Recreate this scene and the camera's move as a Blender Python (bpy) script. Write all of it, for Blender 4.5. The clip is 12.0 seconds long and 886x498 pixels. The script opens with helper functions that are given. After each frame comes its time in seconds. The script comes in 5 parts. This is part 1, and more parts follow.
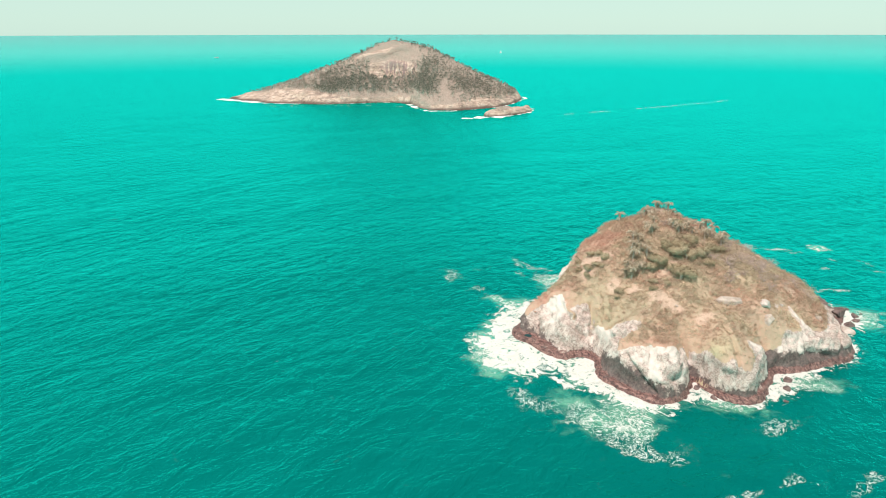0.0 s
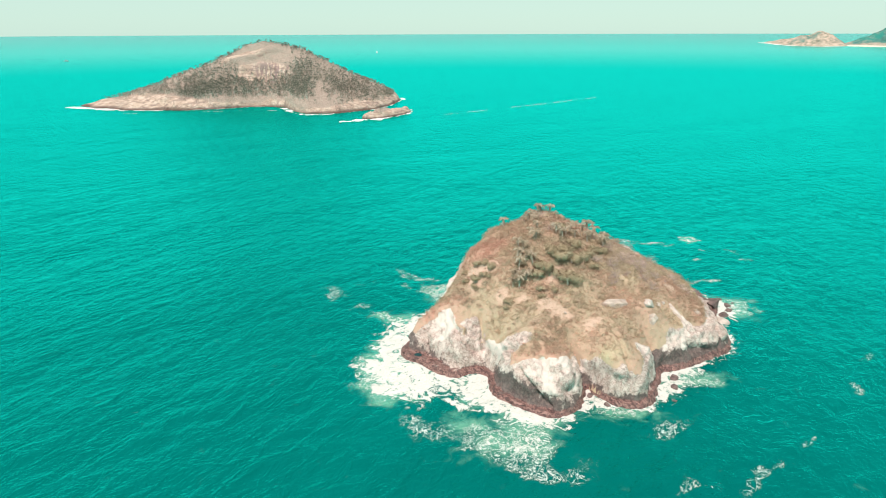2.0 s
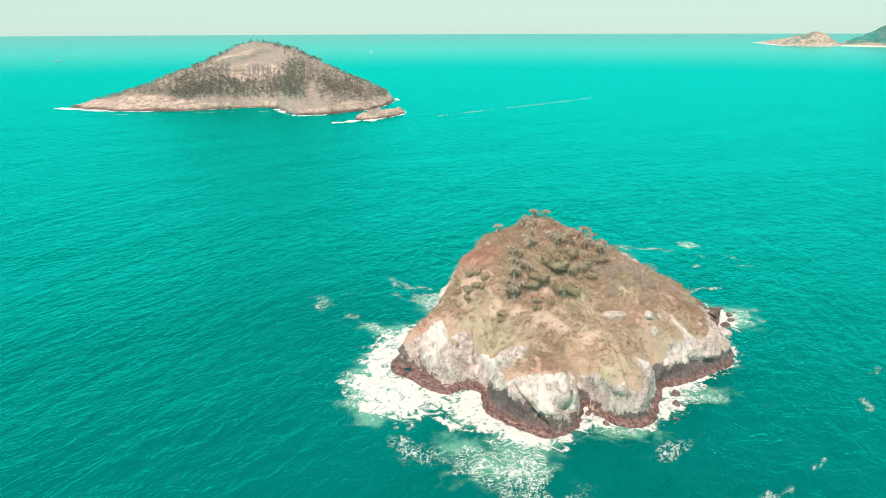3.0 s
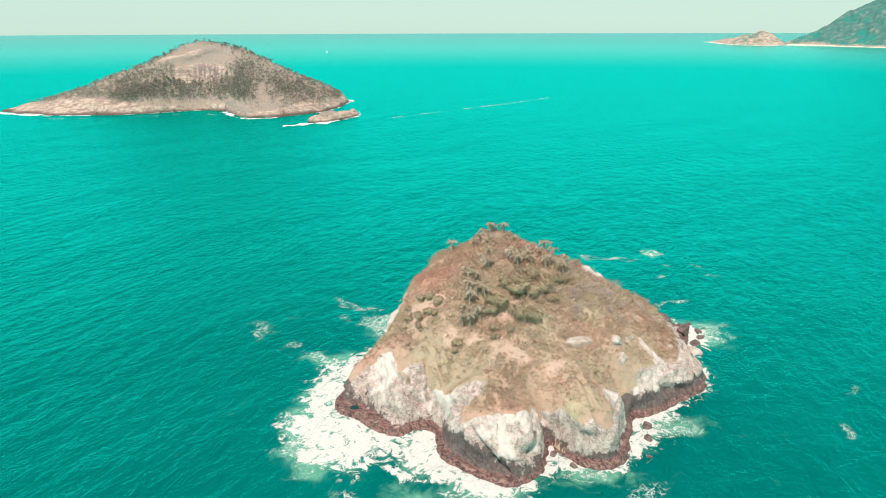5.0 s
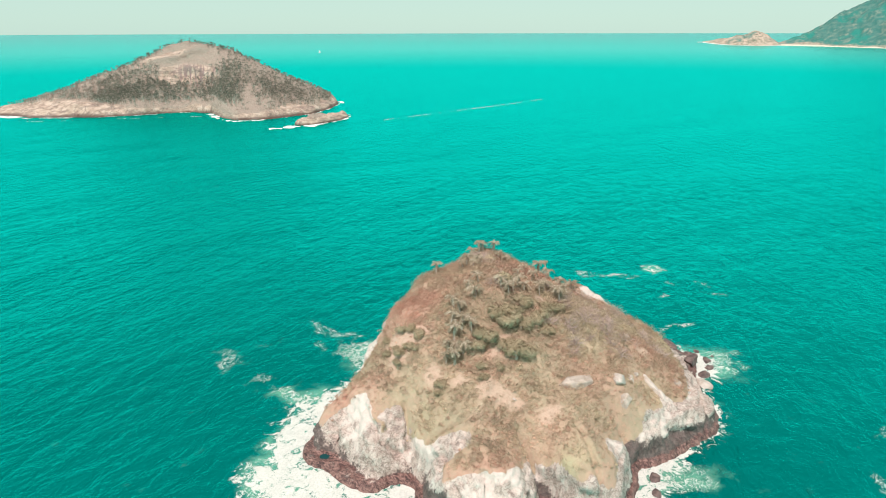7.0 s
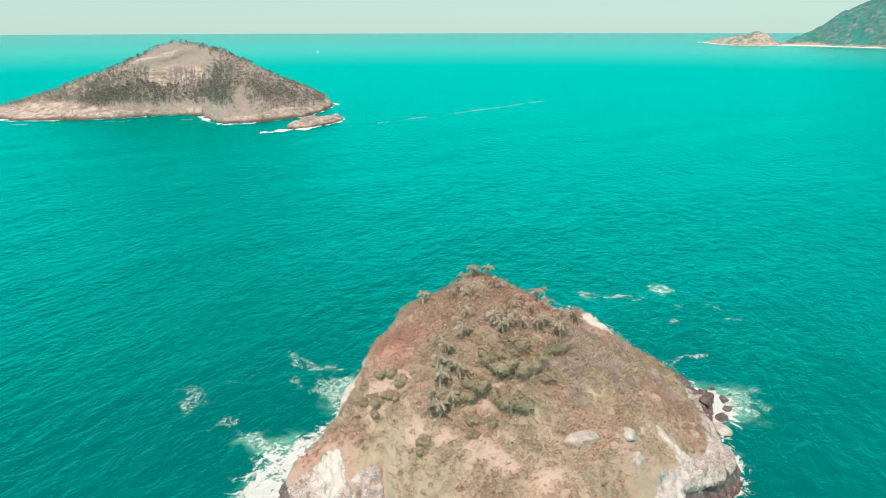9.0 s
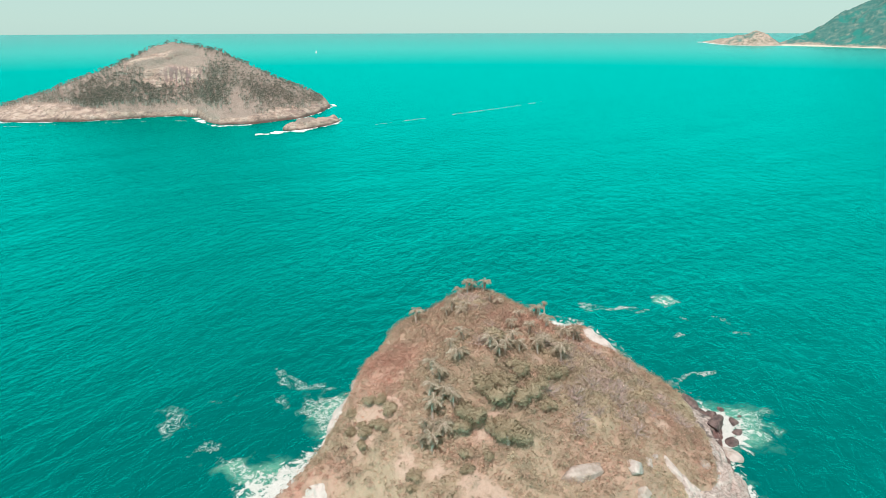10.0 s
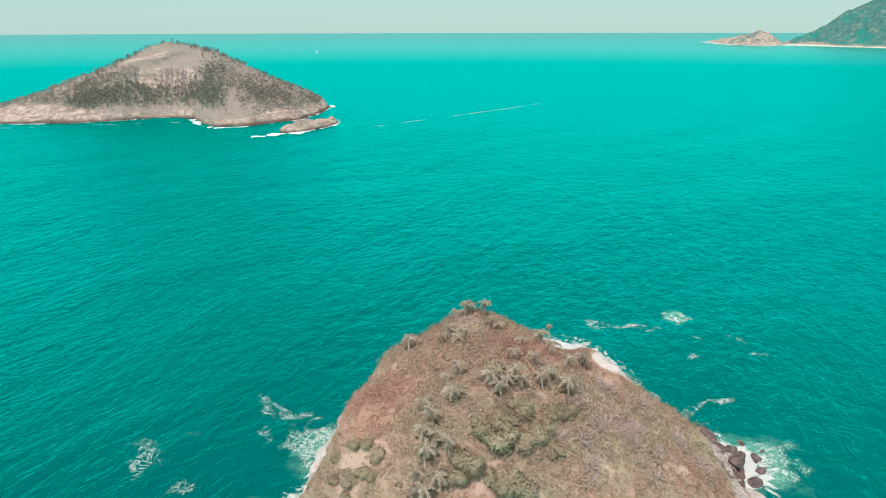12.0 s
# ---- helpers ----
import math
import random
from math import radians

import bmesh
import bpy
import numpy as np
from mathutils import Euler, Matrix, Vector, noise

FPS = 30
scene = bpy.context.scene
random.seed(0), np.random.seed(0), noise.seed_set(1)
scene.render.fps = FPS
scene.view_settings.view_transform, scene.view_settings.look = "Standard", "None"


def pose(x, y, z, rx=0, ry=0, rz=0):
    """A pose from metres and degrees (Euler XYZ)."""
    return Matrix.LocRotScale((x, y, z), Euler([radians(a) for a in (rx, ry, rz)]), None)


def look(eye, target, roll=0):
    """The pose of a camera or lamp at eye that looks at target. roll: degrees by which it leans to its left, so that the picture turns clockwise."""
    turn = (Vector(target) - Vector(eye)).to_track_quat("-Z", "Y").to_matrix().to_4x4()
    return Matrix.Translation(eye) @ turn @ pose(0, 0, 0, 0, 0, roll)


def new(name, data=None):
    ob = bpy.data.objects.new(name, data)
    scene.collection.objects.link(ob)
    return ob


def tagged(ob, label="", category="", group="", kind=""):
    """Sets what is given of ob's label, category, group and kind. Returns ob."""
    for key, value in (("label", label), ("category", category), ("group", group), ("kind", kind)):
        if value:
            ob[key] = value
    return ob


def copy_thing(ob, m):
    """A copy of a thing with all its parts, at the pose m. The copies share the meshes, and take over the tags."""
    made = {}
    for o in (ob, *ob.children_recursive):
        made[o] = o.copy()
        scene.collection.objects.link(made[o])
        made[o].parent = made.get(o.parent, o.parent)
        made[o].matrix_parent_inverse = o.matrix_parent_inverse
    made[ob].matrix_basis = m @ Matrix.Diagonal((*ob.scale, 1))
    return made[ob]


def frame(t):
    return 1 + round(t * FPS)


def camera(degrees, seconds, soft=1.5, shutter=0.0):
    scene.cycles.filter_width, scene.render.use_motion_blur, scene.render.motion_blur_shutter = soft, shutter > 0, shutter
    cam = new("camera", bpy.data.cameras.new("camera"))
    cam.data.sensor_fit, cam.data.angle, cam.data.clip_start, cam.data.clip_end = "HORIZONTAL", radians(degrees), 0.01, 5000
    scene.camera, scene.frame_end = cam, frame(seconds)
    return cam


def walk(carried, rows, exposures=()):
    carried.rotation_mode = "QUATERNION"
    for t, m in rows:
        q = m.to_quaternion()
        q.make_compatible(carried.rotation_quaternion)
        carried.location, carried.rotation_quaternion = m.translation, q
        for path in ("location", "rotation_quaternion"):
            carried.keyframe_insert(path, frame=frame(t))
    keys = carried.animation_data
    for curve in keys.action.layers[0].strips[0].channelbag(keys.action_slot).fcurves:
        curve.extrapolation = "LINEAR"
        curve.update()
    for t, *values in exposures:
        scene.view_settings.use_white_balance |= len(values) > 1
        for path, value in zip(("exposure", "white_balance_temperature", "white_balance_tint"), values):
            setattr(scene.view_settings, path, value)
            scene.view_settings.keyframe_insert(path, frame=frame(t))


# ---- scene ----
# The drone's flight: seconds, eye (m), yaw, pitch and lean (degrees).
cam = camera(70.30, 12.0, soft=1.0)
FLIGHT = [
    (0.0, 0.00, 0.00, 96.75, -0.003, -19.131, 0.054),
    (0.5, 0.43, 2.71, 96.89, -0.030, -19.132, 0.056),
    (1.0, 1.23, 5.87, 96.99, -1.339, -19.122, 0.058),
    (1.5, 2.42, 9.43, 97.30, -6.689, -19.136, 0.150),
    (2.0, 3.51, 13.42, 97.49, -10.651, -19.163, 0.196),
    (2.5, 4.96, 17.73, 97.43, -10.940, -19.169, 0.202),
    (3.0, 6.56, 22.09, 97.46, -11.069, -19.170, 0.188),
    (3.5, 8.29, 26.46, 97.46, -11.648, -19.193, 0.197),
    (5.5, 16.21, 44.93, 97.54, -15.202, -19.227, 0.149),
    (6.0, 18.29, 49.62, 97.56, -15.222, -19.227, 0.148),
    (6.5, 20.46, 54.33, 97.54, -15.246, -19.233, 0.127),
    (7.0, 22.56, 59.23, 97.57, -15.276, -19.237, 0.114),
    (9.0, 31.25, 78.59, 98.32, -15.315, -19.255, 0.104),
    (9.5, 33.27, 83.25, 98.66, -15.327, -19.265, 0.109),
    (10.0, 35.31, 87.90, 98.77, -15.355, -19.260, 0.107),
    (10.5, 37.37, 92.60, 98.84, -15.338, -19.264, 0.099),
    (11.0, 39.07, 96.82, 98.84, -15.302, -19.265, 0.094),
    (11.5, 40.09, 100.01, 98.76, -15.259, -19.272, 0.119),
    (12.0, 40.56, 101.82, 98.88, -15.208, -19.285, 0.117),
]
walk(cam, [(t, pose(x, y, z, 90 + pitch, 0, yaw) @ pose(0, 0, 0, 0, 0, -lean)) for t, x, y, z, yaw, pitch, lean in FLIGHT],
     exposures=[(0, 0.04, 6500, 10), (3.5, 0.01, 6480, 10), (6.5, -0.06, 6450, 10), (9.5, -0.14, 6250, 10), (12, -0.24, 6050, 10)])

# ---- daylight ---------------------------------------------------------------
SUN_HIGH, SUN_FROM = 60.0, 215.0  # degrees above the horizon; compass bearing, 0 = +y
sun_way = Vector((math.sin(radians(SUN_FROM)) * math.cos(radians(SUN_HIGH)), math.cos(radians(SUN_FROM)) * math.cos(radians(SUN_HIGH)), math.sin(radians(SUN_HIGH))))
sun = new("sun", bpy.data.lights.new("sun", "SUN"))
sun.data.energy, sun.data.angle, sun.data.color = 4.7, radians(0.5), (1.0, 0.83, 0.79)
sun.matrix_world = look(sun_way * 900, (0, 0, 0))

world = bpy.data.worlds.new("sky")
world.use_nodes = True
scene.world = world
wn, wl = world.node_tree.nodes, world.node_tree.links
wn.clear()
sky = wn.new("ShaderNodeTexSky")
sky.sky_type, sky.sun_disc = "NISHITA", False
sky.sun_elevation, sky.sun_rotation = radians(SUN_HIGH), radians(SUN_FROM)
sky.air_density, sky.dust_density, sky.ozone_density, sky.altitude = 1.0, 0.3, 1.0, 0
tint = wn.new("ShaderNodeMix")
tint.data_type, tint.blend_type = "RGBA", "MULTIPLY"
tint.inputs[0].default_value = 1.0
tint.inputs[7].default_value = (0.8, 0.97, 0.9, 1)
# summer haze whitens the whole sky
haze = wn.new("ShaderNodeMix")
haze.data_type = "RGBA"
haze.inputs[0].default_value = 0.79
haze.inputs[7].default_value = (6.5, 8.8, 7.9, 1)
glow = wn.new("ShaderNodeBackground")
glow.inputs["Strength"].default_value = 0.1
sky_out = wn.new("ShaderNodeOutputWorld")
wl.new(sky.outputs[0], tint.inputs[6])
wl.new(tint.outputs[2], haze.inputs[6])
wl.new(haze.outputs[2], glow.inputs["Color"])
wl.new(glow.outputs[0], sky_out.inputs["Surface"])

# ---- materials --------------------------------------------------------------
class Nodes:
    """A short way to write a node material."""

    def __init__(self, name):
        self.mat = bpy.data.materials.new(name)
        self.mat.use_nodes = True
        self.t = self.mat.node_tree
        self.t.nodes.clear()
        self.out = self.t.nodes.new("ShaderNodeOutputMaterial")
        self.coord = self.t.nodes.new("ShaderNodeNewGeometry").outputs["Position"]

    def put(self, socket, value):
        if isinstance(value, bpy.types.NodeSocket):
            self.t.links.new(value, socket)
        elif isinstance(value, tuple) and len(value) == 3 and socket.type == "RGBA":
            socket.default_value = (*value, 1)
        else:
            socket.default_value = value

    def add(self, kind, **inputs):
        n = self.t.nodes.new("ShaderNode" + kind)
        for key, value in inputs.items():
            self.put(n.inputs[key.replace("_", " ")], value)
        return n

    def attr(self, name):
        n = self.t.nodes.new("ShaderNodeAttribute")
        n.attribute_name = name
        return n.outputs["Fac"]

    def math(self, op, a, b=0.0, clamp=False):
        n = self.t.nodes.new("ShaderNodeMath")
        n.operation, n.use_clamp = op, clamp
        self.put(n.inputs[0], a)
        self.put(n.inputs[1], b)
        return n.outputs[0]

    def noise(self, scale, detail=4.0, rough=0.55, stretch=None, distort=0.0, turn=0.0):
        where = self.coord
        if stretch:
            for size, angle in (((1, 1, 1), -turn), (stretch, 0)):
                m = self.t.nodes.new("ShaderNodeMapping")
                self.put(m.inputs["Vector"], where)
                m.inputs["Scale"].default_value = size
                m.inputs["Rotation"].default_value = (0, 0, radians(angle))
                where = m.outputs[0]
        return self.add("TexNoise", Vector=where, Scale=scale, Detail=detail, Roughness=rough, Distortion=distort).outputs["Fac"]

    def ramp(self, value, a, b):
        n = self.t.nodes.new("ShaderNodeMapRange")
        n.interpolation_type = "SMOOTHSTEP"
        for key, v in ((0, value), (1, a), (2, b)):
            self.put(n.inputs[key], v)
        return n.outputs[0]

    def colours(self, value, *stops):
        n = self.t.nodes.new("ShaderNodeValToRGB")
        self.put(n.inputs[0], value)
        e = n.color_ramp.elements
        while len(e) < len(stops):
            e.new(0.5)
        for k, (at, c) in zip(e, stops):
            k.position, k.color = at, (*c, 1)
        return n.outputs[0]

    def mix(self, fac, a, b):
        n = self.t.nodes.new("ShaderNodeMix")
        n.data_type = "RGBA"
        for key, v in ((0, fac), (6, a), (7, b)):
            self.put(n.inputs[key], v)
        return n.outputs[2]

    def bump(self, height, strength, distance, normal=None):
        n = self.add("Bump", Height=height, Strength=strength, Distance=distance)
        if normal:
            self.t.links.new(normal, n.inputs["Normal"])
        return n.outputs[0]

    def surface(self, colour, rough=0.9, normal=None, specular=0.3):
        n = self.add("BsdfPrincipled", Base_Color=colour, Roughness=rough)
        n.inputs["Specular IOR Level"].default_value = specular
        if normal:
            self.t.links.new(normal, n.inputs["Normal"])
        self.t.links.new(n.outputs[0], self.out.inputs["Surface"])
        return self.mat


PLANT_HUES = ((0.0, (0.45, 0.24, 0.18)), (0.25, (0.51, 0.335, 0.25)), (0.5, (0.4, 0.325, 0.225)), (0.75, (0.53, 0.43, 0.295)), (1.0, (0.55, 0.41, 0.375)))


def ground_material():
    n = Nodes("islet_ground")
    mid, fine = n.noise(0.5, 6, 0.6), n.noise(3.0, 5, 0.7)
    rock = n.colours(mid, (0.28, (0.36, 0.28, 0.245)), (0.47, (0.53, 0.435, 0.38)), (0.7, (0.66, 0.57, 0.51)))
    lines = n.math("ABSOLUTE", n.math("SUBTRACT", n.noise(0.33, 5, 0.6, (1, 1, 1.6), 0.7), 0.5))
    seam = n.math("SUBTRACT", 1.0, n.ramp(lines, 0.0, 0.035))
    rock = n.mix(n.math("MULTIPLY", seam, 0.62), rock, (0.15, 0.11, 0.1))
    thin = n.math("ABSOLUTE", n.math("SUBTRACT", n.noise(1.1, 4, 0.6, (1.6, 0.7, 1.2), 0.8, 35), 0.5))
    hair = n.math("SUBTRACT", 1.0, n.ramp(thin, 0.0, 0.03))
    rock = n.mix(n.math("MULTIPLY", hair, 0.65), rock, (0.15, 0.11, 0.095))
    rock = n.mix(n.math("MULTIPLY", n.ramp(n.noise(1.3, 5, 0.7), 0.54, 0.66), 0.35), rock, (0.27, 0.21, 0.185))
    rock = n.mix(n.math("MULTIPLY", n.ramp(n.noise(2.4, 8, 0.8), 0.5, 0.58), 0.3), rock, (0.28, 0.215, 0.185))
    streak = n.noise(0.9, 5, 0.6, (1, 1, 0.3))
    rock = n.mix(n.math("MULTIPLY", n.ramp(streak, 0.55, 0.75), 0.3), rock, (0.2, 0.165, 0.16))
    white = n.ramp(n.math("ADD", n.attr("white"), n.math("MULTIPLY", n.math("SUBTRACT", n.noise(0.3, 7, 0.66, (1, 1, 0.5)), 0.5), 2.6)), 0.3, 0.75)
    rock = n.mix(n.math("MULTIPLY", white, 0.8), rock, n.mix(fine, (0.63, 0.55, 0.495), (0.77, 0.69, 0.63)))
    z = n.add("SeparateXYZ", Vector=n.coord).outputs["Z"]
    # dark foot of the rock: damp, and shade under bulges put into the colour
    dark = n.ramp(n.math("SUBTRACT", n.math("ADD", n.attr("dark"), n.math("MULTIPLY", n.math("SUBTRACT", n.noise(0.33, 7, 0.68, (1, 1, 0.7)), 0.5), 13.0)), z), -0.5, 0.6)
    rock = n.mix(n.math("MULTIPLY", dark, 0.86), rock, n.mix(n.ramp(n.noise(1.4, 5, 0.7), 0.35, 0.65), (0.034, 0.026, 0.026), (0.12, 0.088, 0.082)))
    weed = n.noise(1.2, 5, 0.7, (1.5, 0.6, 1), 1.0, 40)
    tide = n.colours(weed, (0.38, (0.045, 0.028, 0.028)), (0.5, (0.165, 0.09, 0.08)), (0.62, (0.33, 0.2, 0.17)))
    band = n.ramp(n.math("ADD", z, n.math("MULTIPLY", n.math("SUBTRACT", n.noise(0.5, 5, 0.65), 0.5), 2.4)), 1.9, 1.4)
    rock = n.mix(band, rock, tide)
    tone = n.math("ADD", n.attr("tone"), n.math("MULTIPLY", n.math("SUBTRACT", n.noise(0.7, 5, 0.65), 0.5), 0.5))
    soil = n.colours(tone, *PLANT_HUES)
    soil = n.mix(n.math("MULTIPLY", n.ramp(n.noise(0.8, 6, 0.7), 0.48, 0.6), 0.35), soil, (0.46, 0.325, 0.24))
    soil = n.mix(n.math("MULTIPLY", n.attr("moss"), n.ramp(mid, 0.3, 0.6)), soil, (0.46, 0.4, 0.26))
    earth = n.mix(fine, (0.5, 0.35, 0.265), (0.64, 0.48, 0.385))
    earth = n.mix(n.math("MULTIPLY", n.ramp(n.noise(1.4, 6, 0.7), 0.5, 0.62), 0.4), earth, (0.4, 0.27, 0.2))
    soil = n.mix(n.math("MULTIPLY", n.attr("bare"), 0.8), soil, earth)
    soil = n.mix(n.math("MULTIPLY", n.ramp(n.noise(2.0, 6, 0.75), 0.5, 0.62), 0.18), soil, (0.27, 0.2, 0.14))
    edge = n.math("ADD", n.attr("soil"), n.math("MULTIPLY", n.math("SUBTRACT", mid, 0.5), 0.9))
    colour = n.mix(n.ramp(edge, 0.42, 0.6), rock, soil)
    wet = n.math("MAXIMUM", band, n.math("MULTIPLY", dark, 0.5))
    rough = n.math("SUBTRACT", 0.92, n.math("MULTIPLY", wet, 0.42))
    relief = n.math("ADD", n.math("MULTIPLY", mid, 0.7), n.math("MULTIPLY", fine, 0.3))
    return n.surface(colour, rough, n.bump(relief, 0.8, 0.9))


def boulder_material(name, light, dark, white=0.0):
    n = Nodes(name)
    a, b = n.noise(0.7, 6, 0.6), n.noise(4.0, 4, 0.65)
    colour = n.mix(n.ramp(a, 0.3, 0.7), dark, light)
    if white:
        colour = n.mix(n.math("MULTIPLY", n.ramp(n.noise(0.45, 4, 0.6), 0.4, 0.6), white), colour, (0.78, 0.75, 0.71))
    return n.surface(colour, 0.85, n.bump(n.math("ADD", a, n.math("MULTIPLY", b, 0.3)), 0.7, 0.5))


def leaf_material(name, *stops):
    """Foliage that varies from leaf to leaf and from plant to plant."""
    n = Nodes(name)
    leaf = n.t.nodes.new("ShaderNodeNewGeometry").outputs["Random Per Island"]
    plant = n.t.nodes.new("ShaderNodeObjectInfo").outputs["Random"]
    value = n.math("ADD", n.math("MULTIPLY", leaf, 0.55), n.math("MULTIPLY", n.math("FRACT", n.math("ADD", plant, n.attr("tone"))), 0.45))
    colour = n.colours(value, *stops)
    d = n.add("BsdfDiffuse", Color=colour)
    tr = n.add("BsdfTranslucent", Color=colour)
    m = n.add("MixShader", Fac=0.25)
    n.t.links.new(d.outputs[0], m.inputs[1])
    n.t.links.new(tr.outputs[0], m.inputs[2])
    n.t.links.new(m.outputs[0], n.out.inputs["Surface"])
    return n.mat


def tone_material(name, *stops):
    """Foliage whose colour follows the plant's own tone, with leaf to leaf change."""
    n = Nodes(name)
    leaf = n.t.nodes.new("ShaderNodeNewGeometry").outputs["Random Per Island"]
    value = n.math("ADD", n.attr("tone"), n.math("MULTIPLY", n.math("SUBTRACT", leaf, 0.5), 0.12))
    colour = n.colours(value, *stops)
    dim = n.add("HueSaturation", Color=colour, Value=n.attr("value"))
    colour = n.mix(n.math("MULTIPLY", leaf, 0.04), dim.outputs[0], (0.52, 0.4, 0.31))
    return n.surface(colour, 0.9, None, 0.1)


def bark_material():
    n = Nodes("palm_bark")
    return n.surface(n.mix(n.noise(6, 4, 0.6, (1, 1, 4)), (0.46, 0.38, 0.32), (0.76, 0.66, 0.58)), 0.9)


def sea_material():
    n = Nodes("sea_water")
    swell = n.noise(0.022, 3, 0.5, (0.55, 1.6, 1), 0.4, 56)
    chop = n.noise(0.16, 5, 0.62, (0.75, 1.3, 1), 0.5, 46)
    ripple = n.noise(0.75, 4, 0.62, (0.85, 1.2, 1), 0.3, 24)
    patch = n.noise(0.007, 4, 0.55, (0.6, 1.6, 1), 0.3, 50)
    water = n.mix(n.ramp(patch, 0.35, 0.68), (0.0, 0.079, 0.071), (0.0, 0.11, 0.097))
    water = n.mix(n.math("MULTIPLY", n.ramp(swell, 0.38, 0.66), 0.35), water, (0.0, 0.085, 0.077))
    water = n.mix(n.math("MULTIPLY", n.ramp(chop, 0.36, 0.66), 0.28), water, (0.0, 0.076, 0.07))
    # milky water where the surf has stirred it
    dense = n.attr("foam")
    veil = n.attr("lace")
    cloud = n.noise(0.16, 6, 0.62, None, 0.8)
    stirred = n.math("ADD", n.math("MULTIPLY", dense, 0.7), n.attr("milky"))
    milk = n.ramp(n.math("ADD", stirred, n.math("MULTIPLY", n.math("SUBTRACT", cloud, 0.5), 2.0)), 0.25, 1.1)
    water = n.mix(n.math("MULTIPLY", milk, 0.62), water, (0.2, 0.46, 0.31))
    # thick surf, torn to lace at its edge
    lace = n.noise(0.3, 9, 0.66, None, 1.1)
    fine = n.noise(1.0, 6, 0.66, None, 0.9)
    grain = n.noise(2.6, 5, 0.7)
    web = n.math("MULTIPLY", n.math("ABSOLUTE", n.math("SUBTRACT", n.noise(0.42, 5, 0.6, None, 1.4), 0.5)), 7.0)
    net = n.math("MULTIPLY", n.math("ABSOLUTE", n.math("SUBTRACT", fine, 0.5)), 6.0)
    torn = n.math("ADD", n.math("MULTIPLY", n.math("SUBTRACT", lace, 0.5), 4.2), n.math("ADD", n.math("MULTIPLY", web, 0.2), n.math("MULTIPLY", net, 0.2)))
    foam = n.math("MULTIPLY", n.ramp(n.math("SUBTRACT", dense, n.math("ADD", torn, 0.5)), -0.14, 0.26), n.ramp(dense, 0.1, 0.35))
    # thin drifting threads
    line = n.math("MULTIPLY", n.math("ABSOLUTE", n.math("SUBTRACT", n.noise(0.17, 4, 0.55, None, 1.8), 0.5)), 8.0)
    wide = n.math("ADD", n.math("MULTIPLY", veil, 0.4), 0.02)
    thread = n.math("SUBTRACT", 1.0, n.ramp(n.math("MINIMUM", n.math("MULTIPLY", line, 1.3), n.math("MULTIPLY", web, 1.2)), n.math("MULTIPLY", wide, 0.35), wide))
    gate = n.ramp(n.math("ADD", veil, n.math("MULTIPLY", n.math("SUBTRACT", cloud, 0.5), 1.8)), 0.2, 0.42)
    blob = n.ramp(n.math("SUBTRACT", n.math("MULTIPLY", veil, 0.75), n.math("ADD", n.math("MULTIPLY", n.math("SUBTRACT", lace, 0.5), 4.6), 0.9)), -0.1, 0.2)
    strand = n.math("MULTIPLY", n.math("MULTIPLY", n.math("MAXIMUM", thread, blob), gate), n.ramp(n.math("ADD", fine, n.math("MULTIPLY", n.math("SUBTRACT", grain, 0.5), 0.6)), 0.36, 0.5))
    foam = n.math("MAXIMUM", foam, n.math("MULTIPLY", strand, n.ramp(veil, 0.1, 0.4)))
    # scattered small whitecaps
    caps = n.math("MULTIPLY", n.ramp(n.noise(0.4, 5, 0.6, (0.6, 1.5, 1), 0.6, 30), 0.765, 0.79), 0.5)
    foam = n.math("MAXIMUM", foam, caps)
    colour = n.mix(foam, water, n.mix(n.ramp(grain, 0.3, 0.7), (0.56, 0.57, 0.52), (0.73, 0.71, 0.67)))
    normal = n.bump(swell, 0.4, 7.0)
    normal = n.bump(chop, 0.72, 2.0, normal)
    normal = n.bump(ripple, 0.65, 0.3, normal)
    normal = n.bump(n.math("MULTIPLY", foam, grain), 0.5, 0.5, normal)
    body = n.add("BsdfDiffuse", Color=colour, Normal=normal)
    fresnel = n.add("Fresnel", IOR=1.33, Normal=normal).outputs[0]
    # gloss tint pales at grazing angles, imitating haze towards the horizon
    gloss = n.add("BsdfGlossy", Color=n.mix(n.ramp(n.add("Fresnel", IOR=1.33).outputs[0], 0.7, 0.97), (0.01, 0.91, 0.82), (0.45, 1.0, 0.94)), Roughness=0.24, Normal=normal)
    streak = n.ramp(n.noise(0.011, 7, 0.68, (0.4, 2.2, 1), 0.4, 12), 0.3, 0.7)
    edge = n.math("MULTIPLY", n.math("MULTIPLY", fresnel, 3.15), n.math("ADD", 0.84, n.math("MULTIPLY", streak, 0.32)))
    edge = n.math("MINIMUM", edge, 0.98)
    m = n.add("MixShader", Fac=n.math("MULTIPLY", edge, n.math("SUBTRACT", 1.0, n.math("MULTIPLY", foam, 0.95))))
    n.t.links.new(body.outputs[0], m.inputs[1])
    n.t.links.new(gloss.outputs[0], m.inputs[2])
    n.t.links.new(m.outputs[0], n.out.inputs["Surface"])
    return n.mat


def foam_material():
    n = Nodes("surf_foam")
    return n.surface(n.mix(n.noise(0.5, 5, 0.6), (0.62, 0.78, 0.72), (0.88, 0.9, 0.87)), 0.9)


